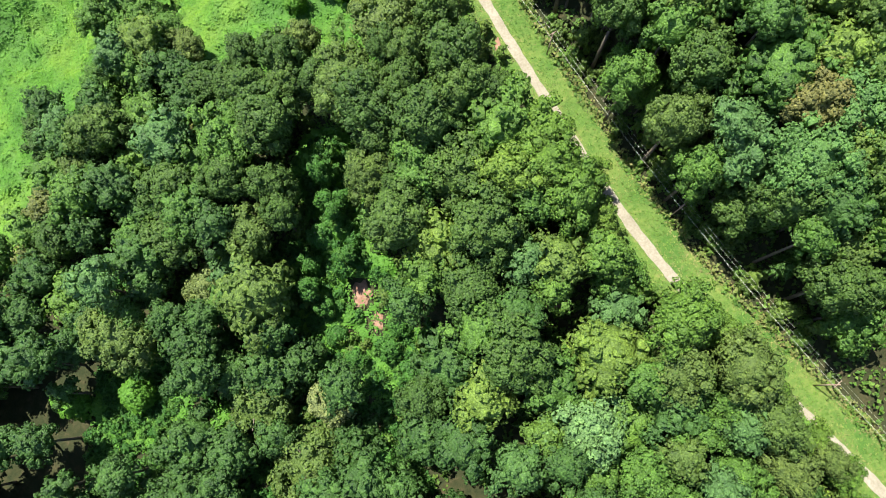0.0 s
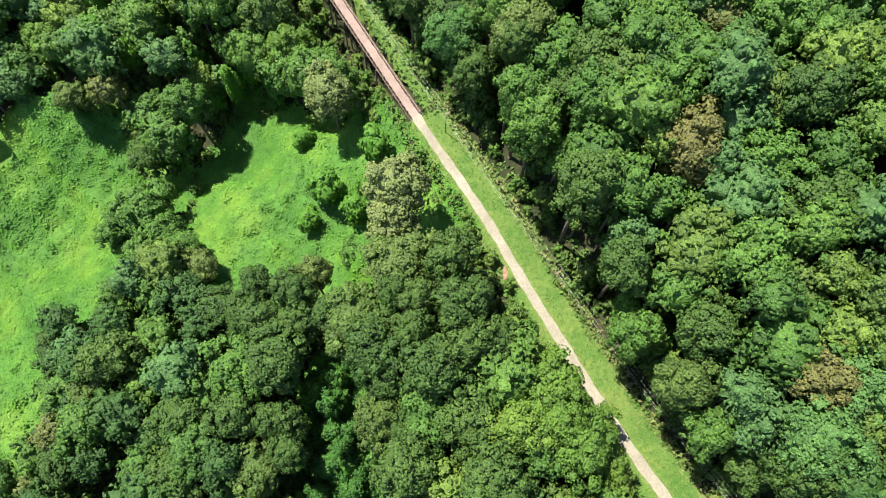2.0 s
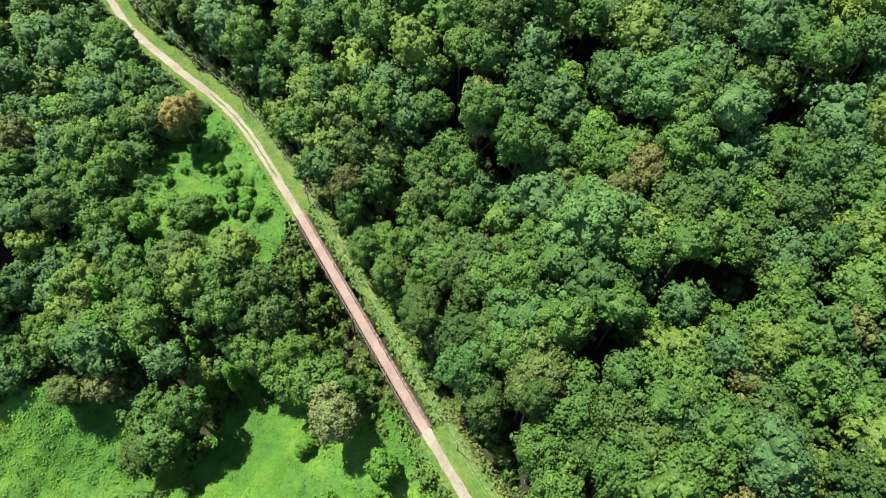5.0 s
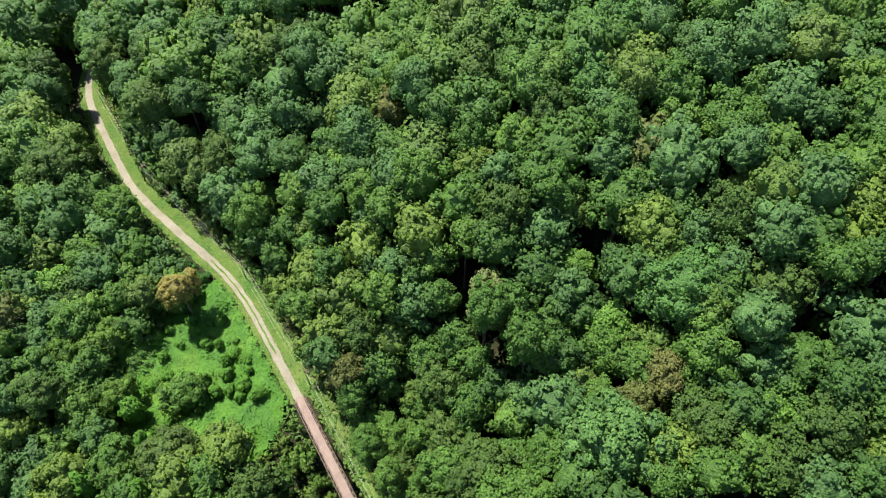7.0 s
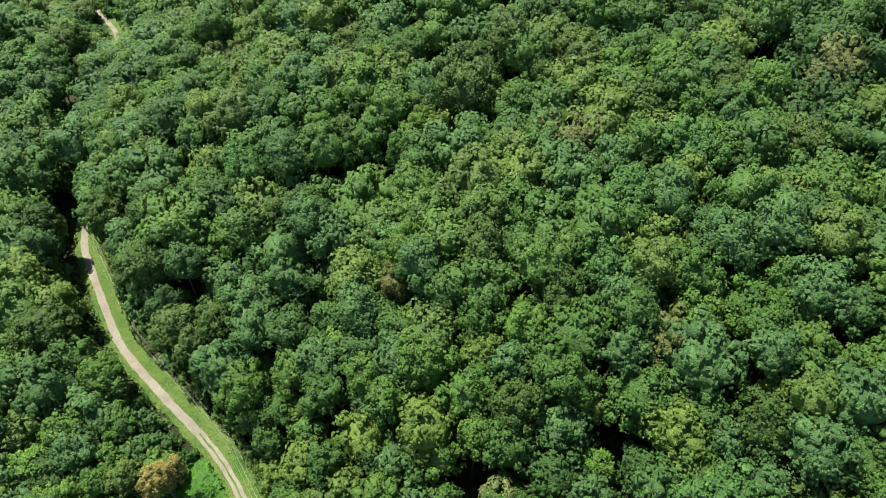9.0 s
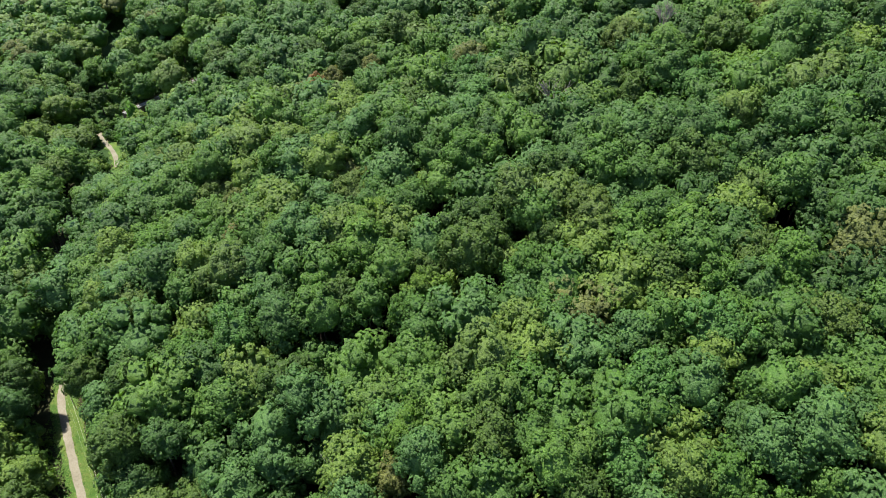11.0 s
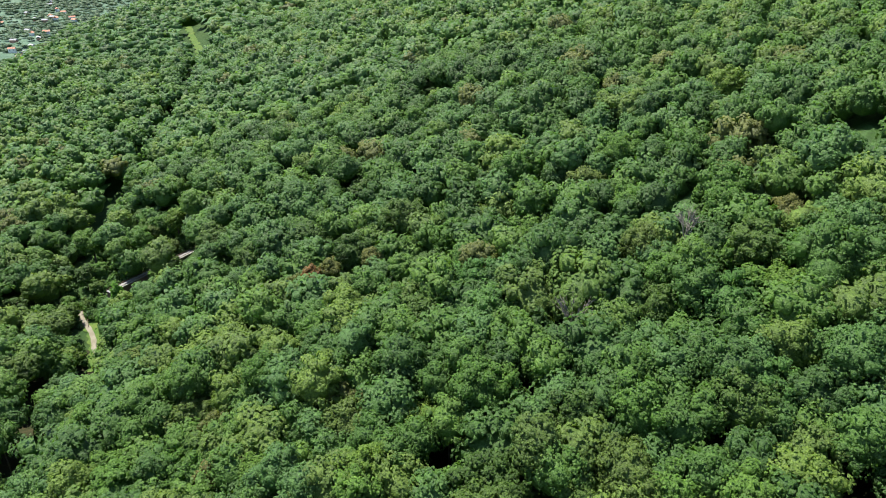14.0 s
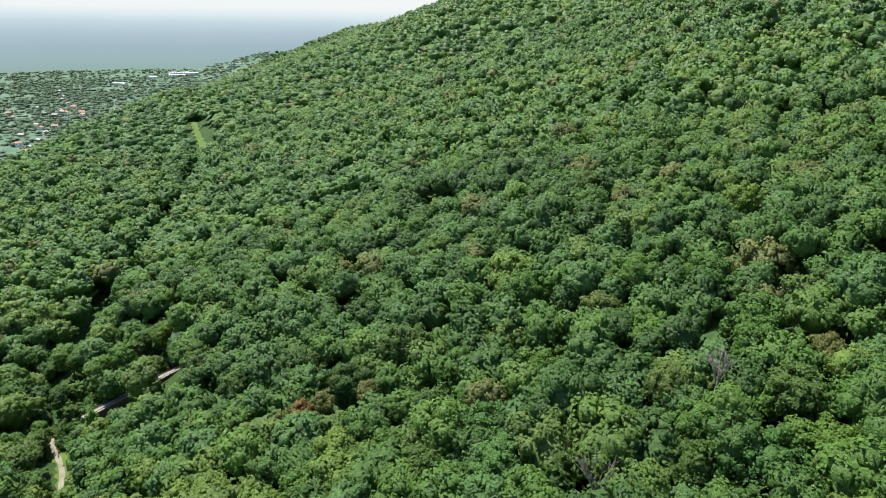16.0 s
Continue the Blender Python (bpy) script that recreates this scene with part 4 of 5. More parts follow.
def band(name, r0, r1, gap, lo, hi, shapes, label, seed, deep=1.1):
    """Woodland between two distances from the end of the flight."""
    cx, cy = -15, 227
    w = r1 * 0.95
    x, y = scatter(-w, w, 60, cy + r1, gap, seed)
    q = np.hypot(x - cx, y - cy)
    ok = (q >= r0) & (q < r1) & in_sight(x, y, 1, 60) & ~((x > -106 - 0.22 * y) & (x < 78 + 0.26 * y) & (y < 420))
    x, y = x[ok], y[ok]
    s, d = along(x, y)
    ok = (d < 1200) & (y < 4300)
    ok &= ~((np.abs(d) < 5.5) & (s < float(along([-240], [560])[0][0])))
    ok &= ~((np.abs(d) < 7.5) & (y < 1240))
    ok &= np.hypot(x + 212, y - 502) > 9
    ok &= valley(x, y, d) < 0.45
    x, y, s, d = x[ok], y[ok], s[ok], d[ok]
    r = lo + (hi - lo) * np.random.default_rng(seed).beta(1.5, 2.2, len(x))
    ok = ~((np.abs(d) < 4 + 0.9 * r) & (y > 1225) & (y < 1605))
    x, y, s, d, r = x[ok], y[ok], s[ok], d[ok], r[ok]
    top = height(x, y) + (tree_height(x, y, s, d) + np.random.default_rng(seed + 1).normal(0, 2.4, len(x))) * np.where(np.abs(d) < 14, np.where(y > 620, 0.94, 0.6), 1)
    top = lowered(x, y, top)
    free = clear_of(x, y, r, [q_ for q_ in placed + GAPS if q_[1] > 330], 0.6) if r0 < 500 else np.ones(len(x), bool)
    x, y, r, top = x[free], y[free], r[free], top[free]
    ok = top - height(x, y) > 2.5
    x, y, r, top = x[ok], y[ok], np.minimum(r, np.maximum(2.2, (top - height(x, y)) * 0.55))[ok], top[ok]
    return wood(name, x, y, top, r, deep, shapes, label, False, seed + 2, None, LEAF_HILL if r0 < 400 else LEAF_FAR)


SHAPES_2 = [crown_shape(600 + k, 20, 250, 0.085, 0, 1.0, 0.70, 0.3, -0.1, 0.5) for k in range(8)]
SHAPES_3 = [crown_shape(700 + k, 10, 26, 0.16, 0, 1.0, 0.64, 0.25, -0.1, 0.5, 3, 0.66) for k in range(6)]
SHAPES_4 = [crown_shape(800 + k, 6, 8, 0.22, 0, 1.0, 0.60, 0.25, -0.1, 0.6, 3, 0.66) for k in range(6)]
band("middle_woodland", 0, 480, 12.6, 7.0, 14.0, SHAPES_2, "unbroken green woodland rising over the mountain side", 21, 1.08)
band("far_woodland", 480, 1050, 13.6, 7.5, 14.5, SHAPES_3, "unbroken green woodland on the far mountain side", 31, 0.98)
band("distant_woodland", 1050, 4100, 29.0, 16.0, 26.0, SHAPES_4, "distant green woodland running to the foot of the ridge", 41, 0.72)
# leaf-coloured sheets added below the crowns, so that the gaps don't go black
for nm, gap_, r0_, r1_, share_ in (("lower_canopy", 7.0, 0, 500, 0.52), ("far_canopy", 9.0, 500, 1050, 0.60), ("distant_canopy", 20.0, 1050, 4000, 0.60)):
    kx_, ky_, kf_ = sheet(np.arange(-0.8 * r1_, 0.8 * r1_, gap_), np.arange(235, 227 + r1_, gap_))
    ks_, kd_ = along(kx_, ky_)
    q_ = np.hypot(kx_ + 15, ky_ - 227)
    inner = (kx_ > -112 - 0.22 * ky_) & (kx_ < 84 + 0.26 * ky_) & (ky_ < 426)
    ok_ = (q_ >= r0_ - gap_) & (q_ < r1_ + gap_) & in_sight(kx_, ky_, 1, 60) & ~inner & (valley(kx_, ky_, kd_) < 0.42) & (kd_ < 1200) & ((np.abs(kd_) > 20) | ((ky_ > 620) & (np.abs(kd_) > 12)) | (ky_ > 1250))
    ok_ &= ~((np.abs(kd_) < 15) & (ky_ > 1245) & (ky_ < 1605))
    z_ = height(kx_, ky_) + share_ * np.where((np.abs(kd_) < 42) & (ky_ < 900), 0.55, 1.0) * tree_height(kx_, ky_, ks_, kd_) + np.random.default_rng(55).normal(0, 1.4, len(kx_))
    low_ = lowered(kx_, ky_, z_ + 6) - 6
    ok_ &= low_ > height(kx_, ky_) + 5
    ok_ &= np.hypot(kx_ + 194, ky_ - 580) > 18          # single trees stand behind the road
    kf_ = kf_[ok_[kf_].all(1)]
    used_, inv_ = np.unique(kf_.ravel(), return_inverse=True)
    ob = new(nm, mesh_of(nm, np.column_stack([kx_, ky_, low_])[used_], inv_.reshape(-1, 4), [LEAF_HILL if r0_ < 400 else LEAF_FAR], tint=np.random.default_rng(56).uniform(0, 0.45, len(used_)), flat=False))
    tagged(ob, "added leaf green sheet that lightens the gaps beneath the crowns", "woodland", kind="stuff")
# woods on either side of the flight
x, y = scatter(-300, 290, -150, 330, 11.5, 51)
s, d = along(x, y)
ok = ((x < -110 - 0.22 * np.maximum(y, 0)) | (x > 82 + 0.26 * np.maximum(y, 0)) | (y < -46)) & (np.abs(d) > 12) & ~is_open(x, y, 4) & ~(in_sight(x, y, 1, 60) & (y > 60))
x, y, s, d = x[ok], y[ok], s[ok], d[ok]
r = np.random.default_rng(52).uniform(7.5, 11.5, len(x))
wood("side_woodland", x, y, height(x, y) + tree_height(x, y, s, d) + np.random.default_rng(53).normal(0, 2, len(x)), r, 1.0, SHAPES_4, "green woodland on the slopes beside the trail", False, 54)


# ---- vines, undergrowth and grass ----
def cards(name, x, y, z, size, mat, label, category, seed, upright=0.0, tint=None, lift=0.5):
    """Loose leaf sprays, one folded quad each."""
    g = np.random.default_rng(seed)
    k = len(x)
    p = np.column_stack([x, y, z + lift * size])
    nrm = np.column_stack([g.normal(0, 0.34 + upright, k), g.normal(0, 0.34 + upright, k), np.full(k, 1.0 - 0.8 * upright)])
    nrm /= np.linalg.norm(nrm, axis=1)[:, None]
    t = np.cross(nrm, g.normal(size=(k, 3)))
    t /= np.linalg.norm(t, axis=1)[:, None]
    b = np.cross(nrm, t)
    sz = np.asarray(size)[:, None]
    q = np.stack([p - t * sz * 0.55 - nrm * sz * 0.12, p - b * sz * 0.42, p + t * sz * 0.6 - nrm * sz * 0.15, p + b * sz * 0.42], 1)
    tt = g.uniform(0, 1, k) if tint is None else tint
    ob = new(name, mesh_of(name, q.reshape(-1, 3), np.arange(k * 4).reshape(-1, 4), [mat], tint=np.repeat(tt, 4), normals=np.repeat(nrm * 0.6 + np.array([0, 0, 0.5]), 4, axis=0)))
    return tagged(ob, label, category, kind="stuff")


def mound(x, y):
    """Vines heap over buried shrubs, and over a ridge in the gully shaped to fit the camera's view."""
    u = np.clip(((x + 28.5) * 6.5 - (y - 55) * 27) / 771.0, 0, 1)
    row = 11 * np.exp(-(((x + 28.5 - 6.5 * u) ** 2 + (y - 55 + 27 * u) ** 2) / 8.5)) * (1 - 0.45 * u) * (0.8 + 0.25 * np.sin(y * 0.9) + 0.15 * np.sin(x * 1.7 + y * 0.5))
    w = np.sin(x * 0.115 + 0.9 * np.sin(y * 0.07)) * np.sin(y * 0.125 + 0.8 * np.sin(x * 0.06) + 1)
    m = np.sin(x * 0.31 + 0.7 * np.sin(y * 0.21)) * np.sin(y * 0.27 + 0.6 * np.sin(x * 0.17))
    h = np.sin(x * 0.62 + 1.1 * np.sin(y * 0.33)) * np.sin(y * 0.57 + 0.9 * np.sin(x * 0.41) + 0.7)
    return row + 0.4 + 2.6 * np.maximum(w, 0) + 1.7 * np.maximum(m, 0) ** 1.3 + 1.5 * np.maximum(h - 0.25, 0) ** 0.8 + 0.35 * np.sin(x * 0.9 + y * 0.4) * np.sin(y * 1.1 - x * 0.3)


# a blanket of vines over the clearings
vx, vy, vf = sheet(np.arange(-152, 12, 1.2), np.arange(-14, 225, 1.2))
keep = is_open(vx, vy, 3.0) & (along(vx, vy)[1] < np.where(vy > 150, -2.6, -5))
for bx_, by_, br_ in ((-19.5, 23.5, 3.3), (-15.5, 17, 2.4), (-23, 13.5, 1.9)):
    keep &= np.hypot(vx - bx_, vy - by_) > br_
vz = height(vx, vy) + 0.25 + mound(vx, vy)
vf = vf[keep[vf].all(1)]
used, inv = np.unique(vf.ravel(), return_inverse=True)
vine_cover = new("vine_blanket", mesh_of("vine_blanket", np.column_stack([vx, vy, vz])[used], inv.reshape(-1, 4), [VINE], tint=np.clip(0.5 + 0.4 * np.sin(vx[used] * 0.13) * np.sin(vy[used] * 0.11) + 0.3 * np.sin(vx[used] * 0.41 + 1) * np.sin(vy[used] * 0.37), 0, 1), flat=False))
tagged(vine_cover, "bright green blanket of kudzu vines smothering the clearing", "vines", kind="stuff")
g = np.random.default_rng(5)
cx, cy = g.uniform(-152, 10, 110000), g.uniform(-14, 225, 110000)
sel = is_open(cx, cy, 3.5) & (along(cx, cy)[1] < -3)
sel &= (np.hypot(cx + 19.5, cy - 24.5) > 1.9 + 0.8 * np.sin(3 * np.arctan2(cy - 24.5, cx + 19.5))) & (np.hypot(cx + 24, cy - 15.5) > 1.1)
cx, cy = cx[sel], cy[sel]
cards("vine_leaves", cx, cy, height(cx, cy) + 0.2 + mound(cx, cy), g.uniform(0.35, 0.75, len(cx)), VINE, "bright green kudzu leaves over the clearing and the bank", "vines", 6, tint=np.clip(0.5 + 0.4 * np.sin(cx * 0.13) * np.sin(cy * 0.11) + 0.3 * np.sin(cx * 0.41 + 1) * np.sin(cy * 0.37) + g.normal(0, 0.15, len(cx)), 0, 1))
# undergrowth beneath and between the trees of the gully and along the forest's edge
ux, uy = g.uniform(-150, 95, 120000), g.uniform(-30, 330, 120000)
us, ud = along(ux, uy)
patch = np.sin(ux * 0.14 + 1) * np.sin(uy * 0.12 + 2) + 0.5 * np.sin(ux * 0.31 + uy * 0.22)
bank = (us > S_BRIDGE0 - 2) & (us < S_BRIDGE1 + 2)
sel = ((ud < -3.2) & (ud > -75) & (patch + 1.1 * smooth(-30, -4, ud) > 0.05)) | ((ud > 6) & (ud < 26) & (patch > -0.6 + 0.06 * (ud - 6))) | (bank & (np.abs(ud) < 16) & (np.abs(ud) > 2.2))
sel |= (ux < 10) & (uy < 80) & (uy > 20) & (ud < -4)
sel &= ~is_open(ux, uy, -1)
ux, uy = ux[sel], uy[sel]
cards("undergrowth", ux, uy, height(ux, uy) + np.maximum(0, 1.6 * patch[sel]) * g.uniform(0, 1, len(ux)), g.uniform(0.5, 1.2, len(ux)), LEAF_MIXED, "green shrubs and saplings under the trees by the trail", "undergrowth", 8, 0.2, tint=g.uniform(0.45, 0.88, len(ux)))
# shrubs: close along the bridge, over the banks, and in the gaps of the gully wood
hx, hy = g.uniform(-140, 85, 11000), g.uniform(-30, 330, 11000)
hs, hd = along(hx, hy)
by_bridge = (hs > S_BRIDGE0 - 4) & (hs < S_BRIDGE1 + np.where(hd > 0, 30, -3)) & (((hd > 7.6) & (hd < 14)) | ((hd < -3.2) & (hd > -11)))
gully = (hd < -9) & (hd > -90) & (g.uniform(0, 1, len(hx)) < 0.2)
edge = (hd > np.where(hs > S_BRIDGE1, 6.6, 9.5)) & (hd < 25) & (g.uniform(0, 1, len(hx)) < np.where(hs < S_BRIDGE0, 0.6, 0.7))
bank_left = (hd < -3.6) & (hd > -13) & (hs < S_BRIDGE0) & (g.uniform(0, 1, len(hx)) < 0.6)
sel = (by_bridge | gully | edge | bank_left) & ~is_open(hx, hy, -3)
hx, hy, hd, bb = hx[sel], hy[sel], hd[sel], by_bridge[sel]
hr = np.where(bb, g.uniform(1.2, 2.3, len(hx)), g.uniform(1.4, 3.0, len(hx)))
room = np.where(hd > 0, hd - 2.2, -hd - 2.2)
hr = np.minimum(hr, np.maximum(room - 0.3, 0.8))
htop = np.where(bb, np.minimum(height(hx, hy) + g.uniform(4, 11, len(hx)), g.uniform(-1.8, 0.7, len(hx)) + np.abs(hd) * 0.12), height(hx, hy) + g.uniform(2, 6, len(hx)) + np.clip(hd - 9, 0, 12) * g.uniform(0, 1.2, len(hx)))
htop = np.maximum(htop, height(hx, hy) + 1.5)
wood("shrubs", hx, hy, htop, hr, 1.5, SHAPES_LOW, "bright green shrubs crowding the bridge and the banks", True, 14, np.clip(g.normal(0.72, 0.1, len(hx)), 0, 0.9))
# grass tufts on the verge
ts_ = g.uniform(20, S_END + 5, 36000)
td = np.where(g.uniform(0, 1, len(ts_)) < 0.68, g.uniform(1.35, 8.6, len(ts_)), g.uniform(-4.8, -1.35, len(ts_)))
sel = (ts_ < S_BRIDGE0) | (ts_ > S_BRIDGE1) | (td > 2.8)
sel &= (ts_ < S_BRIDGE1) | ((td < 5.8) & (td > -3.8))
ts_, td = ts_[sel], td[sel]
tx = np.interp(ts_, LINE_S, LINE[:, 0]) + np.interp(ts_, LINE_S, LINE_T[:, 1]) * td
ty = np.interp(ts_, LINE_S, LINE[:, 1]) - np.interp(ts_, LINE_S, LINE_T[:, 0]) * td
dry = np.clip(0.35 + 0.3 * np.sin(tx * 0.21) * np.sin(ty * 0.17) + 0.6 * smooth(4.2, 7.5, td) + 0.45 * (1 - smooth(1.5, 2.6, np.abs(td))) + g.normal(0, 0.16, len(tx)), 0, 1)
cards("verge_grass", tx, ty, height(tx, ty) + 0.1, g.uniform(0.2, 0.7, len(tx)), GRASS, "bright green grass and weeds with straw-coloured seed heads", "grass", 9, 0.10, tint=dry, lift=0.10)
ks = g.uniform(20, S_END, 5200)
kd = g.uniform(7.0, 9.6, len(ks))
sel = (ks < S_BRIDGE0) | (ks > S_BRIDGE1)
ks, kd = ks[sel], kd[sel]
kx = np.interp(ks, LINE_S, LINE[:, 0]) + np.interp(ks, LINE_S, LINE_T[:, 1]) * kd
ky = np.interp(ks, LINE_S, LINE[:, 1]) - np.interp(ks, LINE_S, LINE_T[:, 0]) * kd
cards("verge_brush", kx, ky, height(kx, ky) + g.uniform(0.2, 1.8, len(kx)), g.uniform(0.4, 0.9, len(kx)), GRASS, "straw-tinged brush and weeds under the power line", "brush", 10, 0.35, tint=np.clip(g.normal(0.78, 0.22, len(kx)), 0, 1))


# ---- bare clay ----
def clay(x, y, a, b, lift=0.25):
    gx_, gy_, f_ = sheet(np.linspace(-1, 1, 9), np.linspace(-1, 1, 9))
    k = 1 + 0.22 * np.sin(5 * gx_ + x) * np.sin(4 * gy_ + y)
    px, py = x + a * gx_ * np.sqrt(1 - gy_ ** 2 / 2) * k, y + b * gy_ * np.sqrt(1 - gx_ ** 2 / 2) * k
    ob = new("clay_bank", mesh_of("clay_bank", np.column_stack([px, py, height(px, py) + lift * (1 - np.maximum(np.abs(gx_), np.abs(gy_)) ** 4)]), f_, [CLAY], flat=False))
    return tagged(ob, "bare patch of washed red clay on the bank", "clay bank", kind="structure")


for c in ((12.6, 79.5, 0.8, 2.0), (-19.5, 23.5, 2.4, 3.2), (-15.5, 17, 1.4, 2.4), (-23, 13.5, 1.5, 1.7), (24.5, 20, 2.2, 1.3), (12, 20, 2.0, 1.0), (9.5, 44, 1.2, 0.8)):
    clay(*c)


# ---- the bridge ----
B0, B1 = Vector((-9.3, 122.2, 0)), Vector((-47.5, 185.6, 0))
B_LEN, B_YAW = (B1 - B0).length, math.degrees(math.atan2(-(B1 - B0).x, (B1 - B0).y))
bridge = thing("trail_bridge", B0, "long timber-decked trail bridge with dark wooden railings over the gully", "bridge", yaw=B_YAW)
bm = bmesh.new()
n_deck = int(B_LEN / 0.3)
for i in range(n_deck):
    y0 = i * B_LEN / n_deck
    e = 0.05 * math.sin(i * 12.9898)
    box(bm, (-1.1 + e, y0 + 0.012, 0.10 + 0.008 * math.sin(i * 7.1)), (1.1 + e, y0 + B_LEN / n_deck - 0.012, 0.18 + 0.008 * math.sin(i * 7.1)))
part("deck", bm, DECK, bridge, "sun-bleached pinkish deck boards")
for x in (-0.9, 0.9):
    bm = bmesh.new()
    box(bm, (x - 0.2, 0, -1.15), (x + 0.2, B_LEN, 0.08))
    box(bm, (x - 0.32, 0, -1.2), (x + 0.32, B_LEN, -1.14))
    part("girder", bm, STEEL, bridge)
n_post = 42
post_mesh = tie_mesh = None
for i in range(n_post + 1):
    y = 0.15 + i * (B_LEN - 0.3) / n_post
    if tie_mesh is None:
        bm = bmesh.new()
        box(bm, (-1.95, -0.14, -0.16), (1.95, 0.14, 0.085))
        o = part("outrigger", bm, TIMBER, bridge)
        tie_mesh = o.data
    else:
        o = new("outrigger", tie_mesh)
        o.parent = bridge
    o.location = (0, y, 0)
    for x in (-1.42, 1.42):
        if post_mesh is None:
            bm = bmesh.new()
            box(bm, (-0.075, -0.075, 0.085), (0.075, 0.075, 1.42))
            box(bm, (-0.1, -0.1, 1.42), (0.1, 0.1, 1.47))
            o = part("post", bm, RAIL_WOOD, bridge)
            post_mesh = o.data
        else:
            o = new("post", post_mesh)
            o.parent = bridge
        o.location = (x, y, 0)
for x in (-1.42, 1.42):
    for z in (0.35, 0.7, 1.05, 1.34):
        bm = bmesh.new()
        box(bm, (x - 0.035 + 0.10 * (1 if x < 0 else -1), 0, z - 0.07), (x + 0.035 + 0.10 * (1 if x < 0 else -1), B_LEN, z + 0.07))
        part("rail", bm, RAIL_WOOD, bridge)
    bm = bmesh.new()
    box(bm, (x - 0.1 - 0.35 * (1 if x < 0 else -1), 0, 0.09), (x + 0.1 - 0.35 * (1 if x < 0 else -1), B_LEN, 0.25))
    part("kerb_beam", bm, TIMBER, bridge)
way = (B1 - B0).normalized()
for i in range(1, 8):
    y = i * B_LEN / 8
    p = B0 + way * y
    zg = h1(p.x, p.y) - 0.6
    bm = bmesh.new()
    box(bm, (-1.9, y - 0.2, -1.5), (1.9, y + 0.2, -1.2))
    for x in (-1.6, -0.55, 0.55, 1.6):
        limb(bm, (x * 1.35, y, zg), (x, y, -1.5), 0.2, 0.17, 8)
    if zg < -5:
        beam(bm, (-2.3, y + 0.2, zg + 1.2), (2.0, y + 0.2, -1.8), 0.1, 0.28, (0, 1, 0))
        beam(bm, (2.3, y - 0.2, zg + 1.2), (-2.0, y - 0.2, -1.8), 0.1, 0.28, (0, 1, 0))
    part("trestle", bm, TIMBER, bridge)
for y in (-0.6, B_LEN + 0.6):
    bm = bmesh.new()
    box(bm, (-1.5, y - 0.6, -3.5), (1.5, y + 0.6, 0.04))
    part("abutment", bm, rough_material("concrete", 1.2, [(0.3, (0.30, 0.29, 0.27)), (0.7, (0.42, 0.41, 0.38))], 0.3, 0.04), bridge)

# ---- power line ----
POLES = [(97, -22), (76.5, 2), (50, 38.5), (24, 77), (-1.5, 117.5), (-45, 189.8), (-70, 226.5), (-112, 268), (-142, 310)]
tops = []
for i, (x, y) in enumerate(POLES):
    a, b = POLES[max(i - 1, 0)], POLES[min(i + 1, len(POLES) - 1)]
    yaw = math.degrees(math.atan2(-(b[0] - a[0]), b[1] - a[1]))
    z = h1(x, y)
    pole = thing("power_pole", (x, y, z), "weathered wooden power pole with a crossarm beside the trail", "utility pole", "poles of the power line", yaw)
    bm = bmesh.new()
    limb(bm, (0, 0, -1.2), (0, 0, 9.4), 0.15, 0.10, 10)
    part("pole", bm, RAIL_WOOD, pole, smooth_faces=True)
    bm = bmesh.new()
    box(bm, (-1.1, 0.10, 8.75), (1.1, 0.20, 8.88))
    part("crossarm", bm, RAIL_WOOD, pole)
    m = pole.matrix_basis
    for u in (-1.0, 0.15, 1.0):
        bm = bmesh.new()
        limb(bm, (u, 0.15, 8.88), (u, 0.15, 9.02), 0.05, 0.035, 8)
        part("insulator", bm, STEEL, pole, "brown ceramic insulator")
    tops.append([m @ Vector((u, 0.15, 9.03)) for u in (-1.0, 0.15, 1.0)] + [m @ Vector((0, 0, 7.2))])
for i in range(len(POLES) - 1):
    for k in range(4):
        a, b = tops[i][k], tops[i + 1][k]
        cu = bpy.data.curves.new("power_cable", "CURVE")
        cu.dimensions, cu.bevel_depth, cu.bevel_resolution = "3D", 0.012 if k < 3 else 0.018, 1
        sp = cu.splines.new("POLY")
        sp.points.add(12)
        for j in range(13):
            t = j / 12
            sp.points[j].co = (*(a.lerp(b, t) - Vector((0, 0, 4 * t * (1 - t) * (b - a).length * 0.018))), 1)
        cu.materials.append(WIRE)
        w = new("power_cable", cu)
        tagged(w, "thin sagging power cable strung between wooden poles", "cable", "cables of the power line")


# ---- bare trees ----
def bare(x, y, top, span, seed):
    g = random.Random(seed)
    z = h1(x, y)
    tree = thing("dead_tree", (x, y, z), "dead grey tree with bare branches above the canopy", "tree", "dead trees")
    tall = top - z
    bm = bmesh.new()
    limb(bm, (0, 0, -1), (0.2, 0.1, tall * 0.75), 0.42, 0.3, 7)
    part("trunk", bm, DEADWOOD, tree, smooth_faces=True)
    for i in range(9):
        a = i * 0.7 + g.uniform(-0.3, 0.3)
        z0 = tall * g.uniform(0.62, 0.76)
        tip = (math.cos(a) * span * g.uniform(0.6, 1), math.sin(a) * span * g.uniform(0.6, 1), tall * g.uniform(0.88, 1.0))
        bm = bmesh.new()
        limb(bm, (0.15, 0.1, z0), tip, 0.24, 0.10, 5)
        mid = Vector((0.15, 0.1, z0)).lerp(Vector(tip), 0.55)
        for _ in range(7):
            limb(bm, mid.lerp(Vector(tip), g.uniform(0, 0.6)), Vector(tip) + Vector((g.uniform(-2.2, 2.2), g.uniform(-2.2, 2.2), g.uniform(-1.2, 1.0))), 0.11, 0.04, 4)
        part("branch", bm, DEADWOOD, tree)


